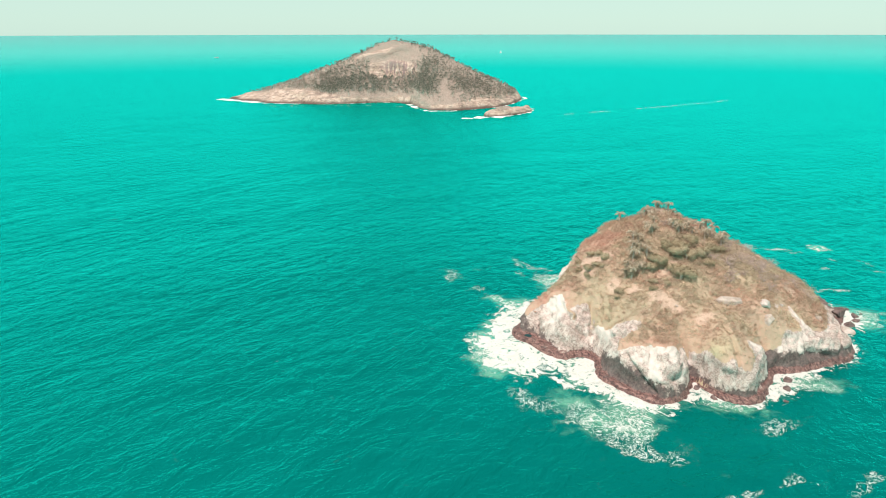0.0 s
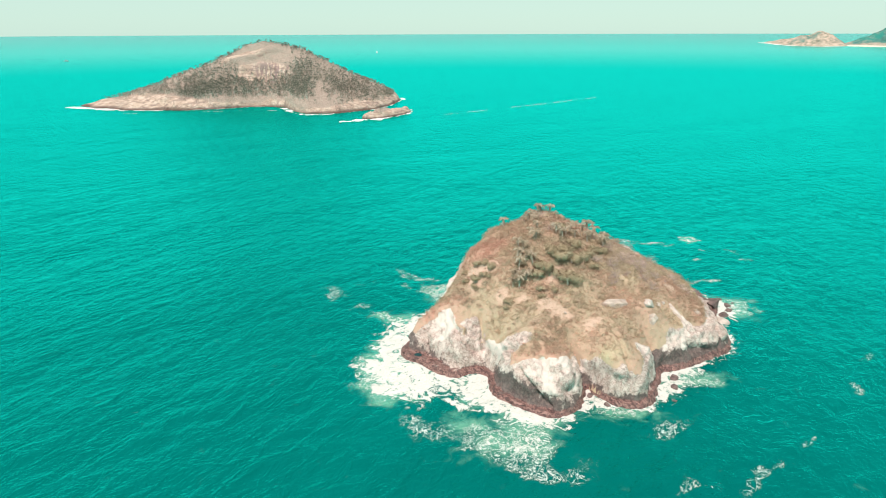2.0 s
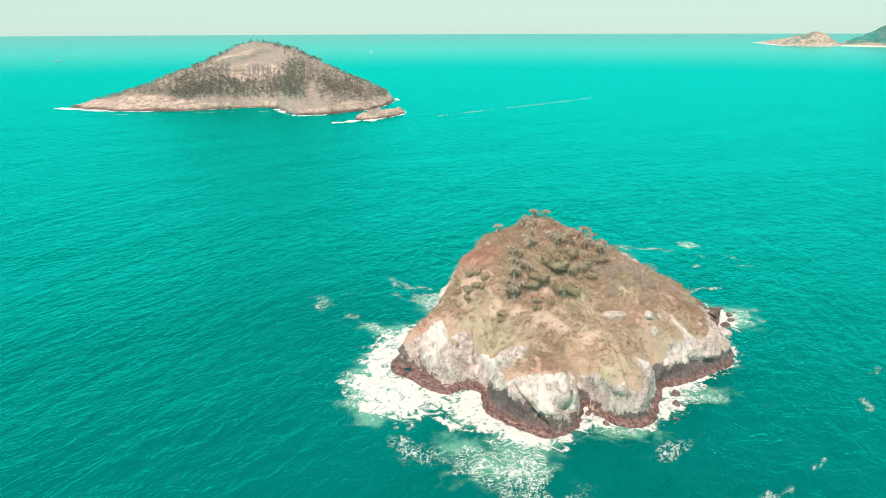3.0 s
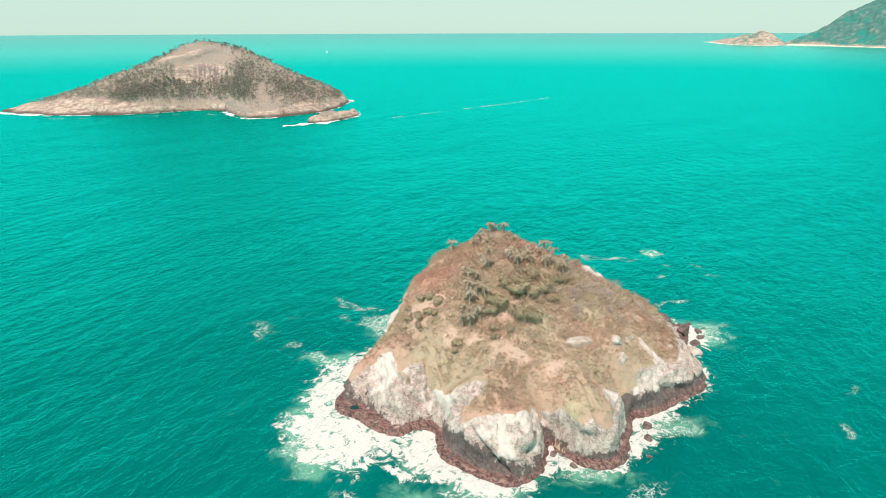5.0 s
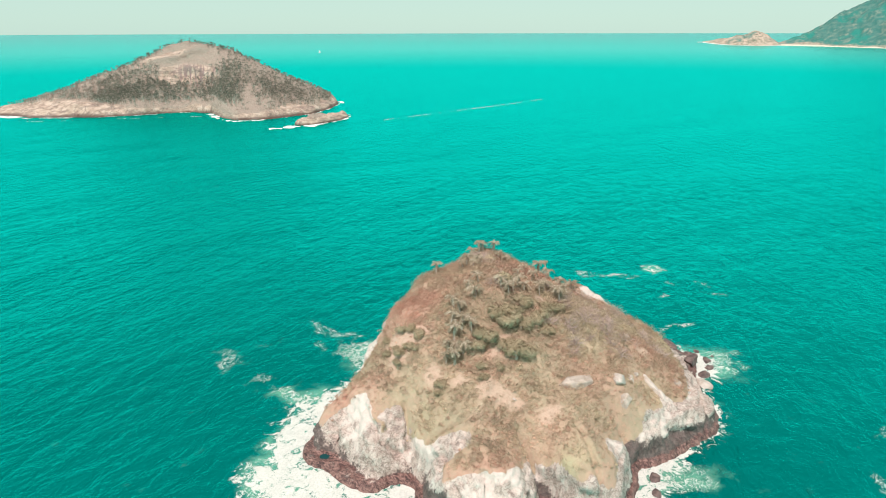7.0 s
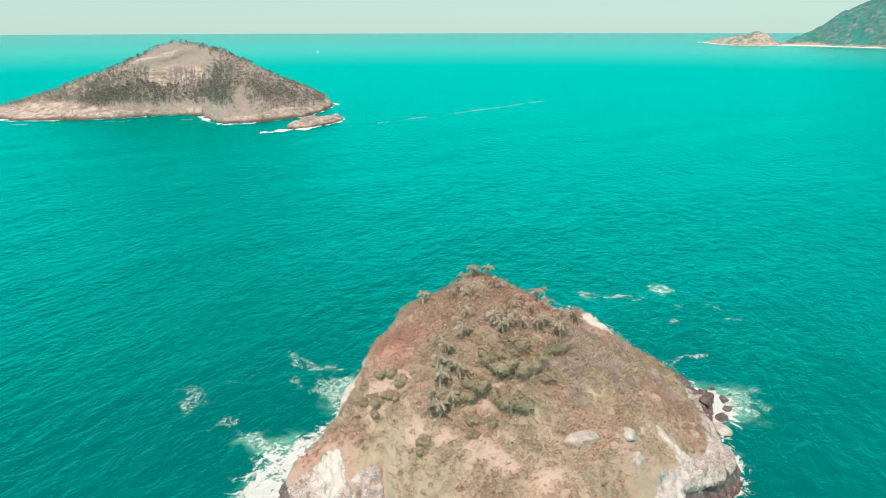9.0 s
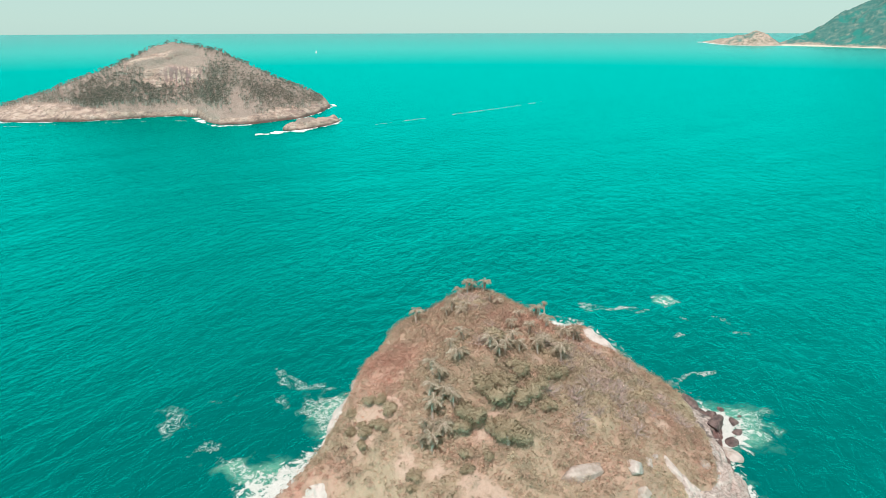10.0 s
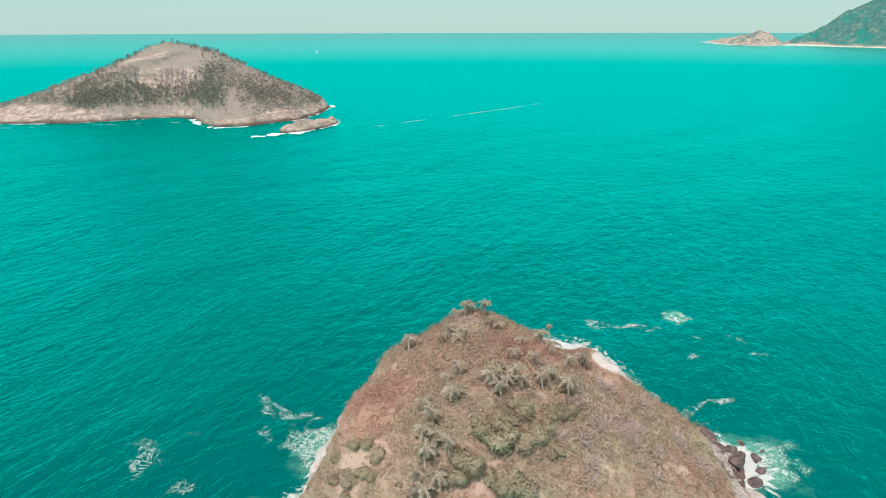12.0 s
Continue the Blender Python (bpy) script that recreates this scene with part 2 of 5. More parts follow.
def far_ground_material():
    n = Nodes("far_island_ground")
    big, mid, fine = n.noise(0.03, 5, 0.6), n.noise(0.12, 6, 0.62), n.noise(0.7, 5, 0.65)
    granite = n.colours(mid, (0.3, (0.33, 0.24, 0.19)), (0.5, (0.5, 0.38, 0.305)), (0.7, (0.64, 0.52, 0.435)))
    streak = n.ramp(n.noise(0.26, 5, 0.6, (1, 0.2, 0.08)), 0.44, 0.56)
    granite = n.mix(n.math("MULTIPLY", n.attr("slab"), n.math("MULTIPLY", streak, 0.8)), granite, (0.23, 0.15, 0.155))
    # dark waterline band, and the overhang's shade painted below the ledge
    granite = n.mix(n.attr("tide"), granite, (0.12, 0.075, 0.06))
    rib = n.noise(0.09, 6, 0.65, (0.35, 1.6, 1.6), 0.6, 30)
    granite = n.mix(n.math("MULTIPLY", n.ramp(rib, 0.52, 0.6), 0.6), granite, (0.22, 0.16, 0.14))
    gap = n.math("SUBTRACT", 1.0, n.ramp(n.math("ABSOLUTE", n.math("SUBTRACT", n.noise(0.055, 5, 0.6, (1, 1, 2.2), 0.9, 25), 0.5)), 0.0, 0.03))
    granite = n.mix(n.math("MULTIPLY", gap, 0.6), granite, (0.14, 0.1, 0.09))
    scrub = n.colours(fine, (0.3, (0.23, 0.18, 0.15)), (0.5, (0.33, 0.265, 0.22)), (0.7, (0.44, 0.36, 0.3)))
    edge = n.math("ADD", n.attr("soil"), n.math("MULTIPLY", n.math("SUBTRACT", mid, 0.5), 1.3))
    colour = n.mix(n.ramp(edge, 0.4, 0.62), granite, scrub)
    return n.surface(colour, 0.92, n.bump(n.math("ADD", mid, n.math("MULTIPLY", fine, 0.4)), 0.8, 3.2))


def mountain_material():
    n = Nodes("hazed_wooded_slope")
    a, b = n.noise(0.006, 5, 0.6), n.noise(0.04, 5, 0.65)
    # the woods' teal tones carry the distance haze in their colour
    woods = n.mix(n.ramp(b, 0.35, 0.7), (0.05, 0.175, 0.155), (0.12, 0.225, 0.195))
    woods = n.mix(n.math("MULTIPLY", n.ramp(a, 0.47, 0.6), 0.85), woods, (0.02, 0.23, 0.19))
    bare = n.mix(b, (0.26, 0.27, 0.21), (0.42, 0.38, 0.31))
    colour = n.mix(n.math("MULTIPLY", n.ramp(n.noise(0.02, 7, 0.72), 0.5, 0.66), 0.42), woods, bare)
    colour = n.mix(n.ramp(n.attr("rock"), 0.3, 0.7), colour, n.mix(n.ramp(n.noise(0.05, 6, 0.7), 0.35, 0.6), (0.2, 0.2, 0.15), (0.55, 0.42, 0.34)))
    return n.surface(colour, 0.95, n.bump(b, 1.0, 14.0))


def plain_material(name, colour, rough=0.6):
    n = Nodes(name)
    low = tuple(0.82 * c for c in colour)
    return n.surface(n.mix(n.noise(2.0, 4), low, colour), rough)


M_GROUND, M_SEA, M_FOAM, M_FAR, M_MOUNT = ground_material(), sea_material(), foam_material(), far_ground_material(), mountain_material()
M_BOULDER = boulder_material("pale_boulder", (0.5, 0.42, 0.36), (0.33, 0.265, 0.225), 0.3)
M_SLAB = boulder_material("weathered_slab", (0.52, 0.425, 0.36), (0.32, 0.25, 0.205), 0.12)
M_WHITE = boulder_material("bleached_granite", (0.56, 0.48, 0.42), (0.38, 0.305, 0.26), 0.25)
M_WETROCK = boulder_material("wet_rock", (0.22, 0.155, 0.14), (0.075, 0.055, 0.052))
M_SHORE = boulder_material("shore_granite", (0.5, 0.41, 0.33), (0.3, 0.23, 0.19))
M_BARK = bark_material()
M_FROND = leaf_material("palm_frond", (0.0, (0.16, 0.13, 0.09)), (0.45, (0.36, 0.295, 0.21)), (1.0, (0.74, 0.63, 0.52)))
M_DEAD = leaf_material("dry_frond", (0.0, (0.34, 0.25, 0.18)), (1.0, (0.62, 0.5, 0.4)))
M_BUSH = leaf_material("bush_leaf", (0.0, (0.33, 0.275, 0.185)), (0.5, (0.47, 0.395, 0.265)), (1.0, (0.62, 0.52, 0.38)))
M_FARFROND = leaf_material("island_palm_frond", (0.0, (0.1, 0.115, 0.085)), (1.0, (0.2, 0.2, 0.15)))
M_TWIG = plain_material("bare_twig", (0.54, 0.42, 0.375), 0.9)
M_SCRUB = tone_material("scrub_leaf", *PLANT_HUES)
# dark tones of the woods are lifted to paint in haze over the distance
M_WOODS = tone_material("hazed_far_woods", (0.0, (0.115, 0.13, 0.1)), (0.5, (0.2, 0.195, 0.155)), (0.8, (0.3, 0.25, 0.21)), (1.0, (0.6, 0.52, 0.46)))
M_POOL = plain_material("pool_water", (0.003, 0.055, 0.06), 0.5)
M_SAND = plain_material("beach_sand", (0.72, 0.64, 0.52), 0.9)
M_HULL, M_SAIL, M_CABIN = plain_material("white_hull", (0.8, 0.8, 0.78), 0.4), plain_material("white_sail", (0.85, 0.85, 0.82), 0.8), plain_material("dark_glass", (0.06, 0.07, 0.08), 0.2)

# ---- land forms -------------------------------------------------------------
LATTICE = np.random.RandomState(7).rand(16, 256, 256)


def value_noise(x, y, seed=0):
    """Smooth noise from 0 to 1 with a period of about one metre."""
    xi, yi = np.floor(x).astype(int), np.floor(y).astype(int)
    u, v = x - xi, y - yi
    u, v = u * u * (3 - 2 * u), v * v * (3 - 2 * v)
    g = LATTICE[seed % 16]
    a, b = g[xi % 256, yi % 256], g[(xi + 1) % 256, yi % 256]
    c, d = g[xi % 256, (yi + 1) % 256], g[(xi + 1) % 256, (yi + 1) % 256]
    return (a * (1 - u) + b * u) * (1 - v) + (c * (1 - u) + d * u) * v


def fbm(x, y, size, octaves=4, seed=0, gain=0.5):
    """Layered noise, about -1 to 1; size is its largest feature in metres."""
    total, amp, norm = 0.0, 1.0, 0.0
    for k in range(octaves):
        total = total + amp * (2 * value_noise(x / size * 2**k + 17.3 * k, y / size * 2**k - 9.1 * k, seed + k) - 1)
        norm += amp
        amp *= gain
    return total / norm


def ridged(x, y, size, octaves=4, seed=0):
    total, amp, norm = 0.0, 1.0, 0.0
    for k in range(octaves):
        total = total + amp * (1 - np.abs(2 * value_noise(x / size * 2**k + 5.7 * k, y / size * 2**k + 3.3 * k, seed + k) - 1))
        norm += amp
        amp *= 0.5
    return total / norm


def step(a, b, x):
    t = np.clip((x - a) / (b - a), 0, 1)
    return t * t * (3 - 2 * t)


def rounded(points, per=8):
    """A closed curve through points (rows of x, y, ...)."""
    p = np.array(points, float)
    n, out = len(p), []
    for i in range(n):
        a, b, c, d = p[i - 1], p[i], p[(i + 1) % n], p[(i + 2) % n]
        for s in range(per):
            t = s / per
            out.append(0.5 * (2 * b + (c - a) * t + (2 * a - 5 * b + 4 * c - d) * t * t + (3 * b - 3 * c + d - a) * t**3))
    return np.array(out)


def inland(x, y, curve):
    """Metres inside a closed curve (minus: outside), and the curve's further columns, weighed by nearness."""
    shape = np.shape(x)
    x, y = np.ravel(x), np.ravel(y)
    best, extra, wind = np.full(x.shape, 1e9), np.zeros((len(x), curve.shape[1] - 2)), np.zeros(x.shape, bool)
    total = np.zeros(x.shape)
    for a, b in zip(curve, np.roll(curve, -1, axis=0)):
        ex, ey = b[0] - a[0], b[1] - a[1]
        t = np.clip(((x - a[0]) * ex + (y - a[1]) * ey) / (ex * ex + ey * ey + 1e-9), 0, 1)
        d = np.hypot(x - a[0] - t * ex, y - a[1] - t * ey)
        best = np.minimum(d, best)
        weight = np.hypot(ex, ey) / (d + 1.0) ** 4
        total += weight
        extra += weight[:, None] * (a[2:] + t[:, None] * (b[2:] - a[2:]))
        cross = (a[1] > y) != (b[1] > y)
        wind ^= cross & (x < ex * (y - a[1]) / (ey if abs(ey) > 1e-9 else 1e-9) + a[0])
    return (np.where(wind, best, -best)).reshape(shape), (extra / total[:, None]).reshape(shape + (-1,))


# The islet's waterline (x, y, width of the weedy shelf at the cliff's foot).
SHORE = rounded([
    (24.2, 195, 2.2), (24.4, 188.4, 3.6), (28.5, 184, 4.0), (33.2, 176.8, 3.2), (38.6, 174.2, 2.2), (44, 175.4, 1.6), (46.6, 172, 1.6), (45.2, 164.9, 1.9),
    (47.3, 159.4, 2.3), (50.8, 154.6, 2.2), (54.7, 150.6, 2.4), (59.5, 148, 1.8), (64, 149.2, 1.3), (68.4, 152.4, 1.0), (71.3, 157.5, 0.8), (73.2, 160.4, 0.7),
    (74.6, 155.5, 0.8), (77.6, 150.8, 1.6), (82.5, 148.3, 1.9), (87.4, 149.4, 2.0), (90.6, 153, 2.0), (94.6, 158.4, 2.2), (98.6, 164.6, 1.3), (104.4, 165.3, 1.2),
    (113.5, 167.9, 1.2), (121.8, 170.6, 1.2), (127, 173.6, 1.1), (131, 178.6, 1.0), (133.4, 186, 1.2), (137, 196, 1.8), (143, 205, 2.5), (142.5, 213, 2.5),
    (138, 222, 1.8), (134.5, 238, 1.2), (132, 252, 1.2), (122, 258, 1.2), (111, 267, 1.5), (98, 275, 1.5), (81, 270, 1.5), (66, 256, 1.5), (52, 236, 1.5), (42, 219, 1.5), (33, 206, 1.5),
], 6)
# The brow of its cliffs (x, y, height), and the crest from one end to the other.
BROW = rounded([
    (27.2, 196.5, 6), (31, 190, 5.5), (35, 183.5, 8.5), (40, 180, 10.5), (45, 181.2, 9.5), (49.5, 176.8, 11), (48.8, 168, 10), (49.2, 162, 9.2), (53.4, 156.6, 9.2), (60.4, 153.2, 9.4),
    (65.4, 155, 9.8), (69, 161.2, 10.2), (72.6, 163.2, 9.5), (75.6, 158, 11.2), (79, 153.6, 10.6), (83.4, 151.8, 8.8), (88, 154.4, 8.8), (91.6, 160.4, 9.2), (96, 168, 9.0),
    (104, 169, 7.6), (113, 171.6, 7.4), (121, 175, 7.0), (127.4, 180.4, 6.4), (129.5, 189, 5.2), (132, 198, 4.6), (136, 207, 4.4), (135, 217, 4.2), (131.5, 231, 5.2), (129, 240, 9.5),
    (126, 249, 8.5), (119, 253.5, 5), (109, 261, 7), (97, 268, 9), (83, 263, 13), (70, 251, 17), (56.5, 233, 18), (48.5, 219.5, 17), (42.5, 209, 14), (34, 202.5, 9),
], 6)
CREST_A, CREST_B = (75.0, 202.0, 34.6), (87.0, 245.0, 28.2)


def groove(x, y, a, b, wide):
    ex, ey = b[0] - a[0], b[1] - a[1]
    wind = 0.9 * fbm(x, y, 5, 3, 12)
    t = np.clip(((x - a[0]) * ex + (y - a[1]) * ey) / (ex * ex + ey * ey), 0, 1)
    d = np.hypot(x - a[0] - t * ex, y - a[1] - t * ey) + wind * 0.5
    return np.exp(-((d / wide) ** 2)) * (1 - 0.6 * t)


def islet_height(x, y):
    """The islet's ground, its distance from the waterline, the height of its cliff there and how far inside the brow it lies."""
    d, extra = inland(x, y, SHORE)
    back = d + 0.4 * fbm(x, y, 6, 2, 1)
    d = back + 0.7 * fbm(x, y, 2.0, 3, 11) * np.exp(-((d / 1.6) ** 2))
    e, high = inland(x, y, BROW)
    e = e + 0.5 * fbm(x, y, 8, 2, 6)
    brow = high[..., 0] * (1 + 0.1 * fbm(x, y, 12, 2, 6))
    # the upper slopes, from the brow to the crest
    (ax, ay, az), (bx, by, bz) = CREST_A, CREST_B
    t = np.clip(((x - ax) * (bx - ax) + (y - ay) * (by - ay)) / ((bx - ax) ** 2 + (by - ay) ** 2), 0, 1)
    far = np.hypot(x - ax - t * (bx - ax), y - ay - t * (by - ay))
    near = np.sqrt(far**2 + 9) - 3
    inside = np.maximum(e, 0)
    s = inside / (inside + near + 1e-6)
    top = az + (bz - az) * t
    east, front = step(86, 106, x), 1 - step(176, 192, y)
    h_up = brow + (top - brow) * s ** (0.92 - 0.18 * east * (1 - front))
    h_up = h_up + step(2, 10, e) * (1.1 * fbm(x, y, 22, 4, 2) + 0.45 * fbm(x, y, 5, 3, 9))
    h_up = h_up + 3.6 * np.exp(-(((x - 53) / 8) ** 2 + ((y - 213) / 15) ** 2)) + 4.0 * np.exp(-(((x - 97) / 7) ** 2 + ((y - 175.5) / 5) ** 2)) + 3.0 * np.exp(-(((x - 66) / 9) ** 2 + ((y - 234) / 10) ** 2)) - 3.2 * np.exp(-(((x - 113) / 8) ** 2 + ((y - 236) / 14) ** 2)) - 3.4 * np.exp(-(((x - 118) / 7) ** 2 + ((y - 222) / 8) ** 2)) - 2.4 * np.exp(-(((x - 65) / 7) ** 2 + ((y - 185) / 6) ** 2)) - 2.0 * np.exp(-(((x - 74) / 9) ** 2 + ((y - 176) / 6) ** 2))
    # the cliff face, from the shelf to the brow
    shelf = extra[..., 0] * (1 + 0.35 * fbm(x, y, 5, 2, 3))
    face = np.maximum(back - shelf, 0)
    u = np.clip(face / (face + np.maximum(1.3 - e, 0) + 0.1), 0, 1)
    foot = 1.35 * step(-0.3, 1.1, d) + 0.25 * fbm(x, y, 3, 3, 2)
    h_low = foot + (brow - 1.35) * (1 - (1 - u) ** 2.0) ** 0.72
    # blend over the brow, so that it rounds over
    w = step(-0.4, 2.4, e)
    h = np.minimum(h_low, brow) * (1 - w) + np.where(e > 0, h_up, brow) * w
    for a, b, wide, deep in (((72.6, 158), (70.4, 168), 0.9, 4.2), ((70.4, 165), (69.2, 170), 0.5, 2.0), ((46.5, 173), (47.8, 186), 0.9, 3.4), ((81.3, 150), (82.2, 164), 0.6, 1.5), ((96.6, 162), (94.8, 171), 1.3, 4.0),
                             ((30.5, 186), (36, 198), 0.6, 1.4), ((51, 174.8), (60.5, 171.5), 0.5, 1.6), ((51.8, 177), (50.6, 184), 0.5, 1.0), ((122.5, 172), (126, 184), 0.6, 1.2), ((57, 152), (63, 168), 0.45, 0.7), ((40, 176), (46, 190), 0.45, 0.8)):
        h = h - deep * groove(x, y, a, b, wide) * step(0.9, 3, h)
    pool = np.exp(-((((x - 28.6) * 0.8 + (y - 188.2) * -0.6) / 2.4) ** 2 + (((x - 28.6) * 0.6 + (y - 188.2) * 0.8) / 1.4) ** 2) ** 2)
    h = h * (1 - pool) + 0.7 * pool
    h = np.where(d < 0, np.maximum(2.0 * d, -4.0), h)
    return h, d, brow, e


def bare_soil(x, y):
    """Patches of open earth on the islet's slope, 0 to 1."""
    total = 0.0
    for cx, cy, a, b in ((50.5, 202, 3.4, 3), (53.5, 199, 4, 2.6), (48.5, 196, 2.5, 4), (55, 188, 2.4, 4.5), (60, 183, 3.4, 2.6), (66, 178, 5, 3), (71, 174.5, 5, 2.6), (73.6, 188.2, 2.4, 1.2), (70, 185.5, 2.6, 1.6), (88.5, 203, 2, 1.6), (78, 170, 5, 2.5), (112, 188, 3, 2)):
        total = total + np.exp(-(((x - cx) / a) ** 2 + ((y - cy) / b) ** 2))
    return np.clip(1.8 * total - 0.45 + 1.3 * fbm(x, y, 5.5, 4, 15), 0, 1)


def plant_tone(x, y):
    """The hue of the islet's plants: 0 reddish, a quarter brown, half olive, three quarters straw-green, 1 mauve-grey."""
    xw, yw = x + 5 * fbm(x, y, 14, 3, 4) + 1.5 * fbm(x, y, 4, 2, 2), y + 5 * fbm(x, y, 14, 3, 6) + 1.5 * fbm(x, y, 4, 2, 8)
    t = 0.37 + 0.34 * fbm(x, y, 16, 4, 12)
    for cx, cy, a, b, to, s in ((58, 213, 11, 15, 0.08, 0.95), (70, 232, 9, 9, 0.35, 0.7), (104, 228, 11, 10, 0.12, 0.85), (112, 206, 8, 9, 0.2, 0.6), (64, 196, 5, 9, 0.52, 0.95), (76, 192, 8, 6, 0.5, 0.95), (84, 206, 10, 7, 0.5, 0.7),
                                (78, 214, 8, 8, 0.4, 0.6), (54, 184, 5, 7, 0.56, 0.85), (49, 189, 4, 5, 0.5, 0.7), (88, 171, 9, 5, 0.5, 0.6), (100, 182, 10, 4, 0.48, 0.6), (131, 197, 5, 11, 0.74, 0.95), (78, 158, 4, 4, 0.7, 0.9),
                                (102, 199, 9, 9, 0.98, 0.85), (96, 191, 6, 4, 0.95, 0.6), (83, 233, 4, 6, 1.0, 0.8), (118, 200, 7, 8, 0.9, 0.5), (95, 176, 7, 5, 0.3, 0.5), (59, 168, 9, 7, 0.46, 0.9), (70, 166, 6, 5, 0.4, 0.8)):
        w = s * np.exp(-(((xw - cx) / a) ** 2) - ((yw - cy) / b) ** 2)
        t = t * (1 - w) + to * w
    return np.clip(t, 0.0, 1.0)


# The far island: its front shore, its crest and its back shore.
CREST = np.array([(-330, 0), (-300, 7), (-260, 15), (-220, 27), (-182, 42), (-147, 56), (-117, 70), (-89, 81), (-73, 84), (-44, 80.5), (-16, 72), (12, 57),
                  (42, 42), (88, 23), (112, 9), (123, 0)], float)
FRONT = np.array([(-330, 985), (-300, 955), (-250, 912), (-210, 903), (-165, 900), (-107, 912), (-70, 922), (-45, 900), (-30, 850), (-15, 822), (22, 824),
                  (50, 840), (78, 862), (105, 915), (122, 975)], float)

LEDGE = ((-125, -117, -92, -71, -55), (0.78, 0.76, 0.74, 0.79, 0.86))


def far_height(x, y):
    crest = np.interp(x, CREST[:, 0], CREST[:, 1])
    front = np.interp(x, FRONT[:, 0], FRONT[:, 1]) + 8 * fbm(x, y * 0.3, 34, 5, 3)
    ridge_y = np.interp(x, [-330, -250, -80, 60, 122], [990, 985, 1000, 985, 985]) + 6 * fbm(x, y * 0 + 3, 60, 2, 5)
    s = (y - front) / np.maximum(ridge_y - front, 4)
    back = ridge_y + np.interp(x, [-330, -80, 122], [15, 110, 15])
    s = np.where(y > ridge_y, (back - y) / np.maximum(back - ridge_y, 4), s)
    middle = np.exp(-(((x + 72) / 60) ** 2))
    steep = np.interp(s, [-0.3, 0, 0.05, 0.2, 0.42, 0.5, 0.64, 0.84, 1, 1.2], [-0.2, 0, 0.08, 0.18, 0.35, 0.42, 0.64, 0.82, 1, 1])
    plain = np.interp(s, [-0.3, 0, 0.05, 0.2, 0.45, 0.7, 0.85, 1, 1.2], [-0.2, 0, 0.12, 0.3, 0.52, 0.76, 0.9, 1, 1])
    form = np.where(y > ridge_y, np.clip(s, -0.2, 1), middle * steep + (1 - middle) * plain)
    h = form * crest
    h = h + step(0.02, 0.2, s) * np.minimum(crest / 40, 1) * (3.2 * fbm(x, y, 40, 5, 7) + 2.6 * (ridged(x, y, 30, 5, 2) - 0.6))
    # a ledge across the upper face
    edge = s - np.interp(x, LEDGE[0], LEDGE[1]) - 0.02 * fbm(x, x * 0, 22, 4, 9)
    h = h + 5.0 * step(-0.02, 0.02, edge) * (1 - step(0.03, 0.16, edge)) * step(-138, -122, x) * step(-40, -56, x) * (y < ridge_y)
    out = np.clip((x + 332) / 8, 0, 1) * np.clip((124 - x) / 8, 0, 1)
    return np.where(s < 0, np.maximum(h, -3), h) * out - 1.5 * (1 - out), s, crest

# ---- building -----------------------------------------------------------------
def mesh_from(name, verts, faces, material, attrs=None, smooth=True):
    me = bpy.data.meshes.new(name)
    me.from_pydata(np.asarray(verts).tolist(), [], np.asarray(faces).tolist() if not isinstance(faces, list) else faces)
    for key, values in (attrs or {}).items():
        me.attributes.new(key, "FLOAT", "POINT").data.foreach_set("value", np.ascontiguousarray(values, dtype=np.float32))
    if smooth:
        me.polygons.foreach_set("use_smooth", [True] * len(me.polygons))
    me.materials.append(material)
    return me


def grid_faces(nx, ny, keep=None):
    i, j = np.meshgrid(np.arange(nx - 1), np.arange(ny - 1), indexing="ij")
    a = i * ny + j
    f = np.stack([a, a + ny, a + ny + 1, a + 1], -1)
    return f[keep] if keep is not None else f.reshape(-1, 4)


def field(name, xs, ys, height, material, attrs, floor=-2.0, rough=None):
    """A land form over a grid, left out where it lies under water."""
    x, y = np.meshgrid(xs, ys, indexing="ij")
    z = height
    keep = np.maximum.reduce([z[:-1, :-1], z[1:, :-1], z[1:, 1:], z[:-1, 1:]]) > floor
    f = grid_faces(len(xs), len(ys), keep)
    used = np.unique(f)
    back = np.zeros(x.size, int)
    back[used] = np.arange(len(used))
    v = np.stack([x.ravel(), y.ravel(), z.ravel()], -1)[used]
    if rough is not None:
        v = v + rough.reshape(-1, 3)[used]
    return new(name, mesh_from(name, v, back[f], material, {k: np.ravel(a)[used] for k, a in attrs.items()}))


def part(name, data, parent, label="", m=None):
    ob = new(name, data)
    ob.parent = parent
    if m is not None:
        ob.matrix_local = m
    if label:
        tagged(ob, label)
    return ob


# ---- the sea --------------------------------------------------------------------
SEA_AT, SEA_RIM = (85.0, 195.0), 4750.0
# the outer edge of the thick surf round the islet
SURF_EDGE = rounded([
    (38, 223), (25, 219), (17, 209), (13, 195), (8, 184), (11, 171), (18, 163), (25, 161), (31, 166), (35, 156), (43, 153), (48, 146), (54, 142), (61, 144.5), (69, 150.5), (75, 148.5), (83, 146.5),
    (90, 149), (96, 153), (103, 156), (111, 162.5), (115, 167), (123, 169.5), (129, 172.5), (133.5, 179), (136, 190), (146, 197), (151, 205), (147, 214), (140, 222), (136, 236), (139, 248), (139, 260), (131, 276), (117, 283),
    (98, 279), (80, 273), (63, 258), (50, 243), (43, 233), (41, 226),
], 6)


def sea_level(x, y):
    r = np.hypot(x - SEA_AT[0], y - SEA_AT[1])
    return 70.0 * np.clip((r - 3950) / 800, 0, 1.2) ** 2


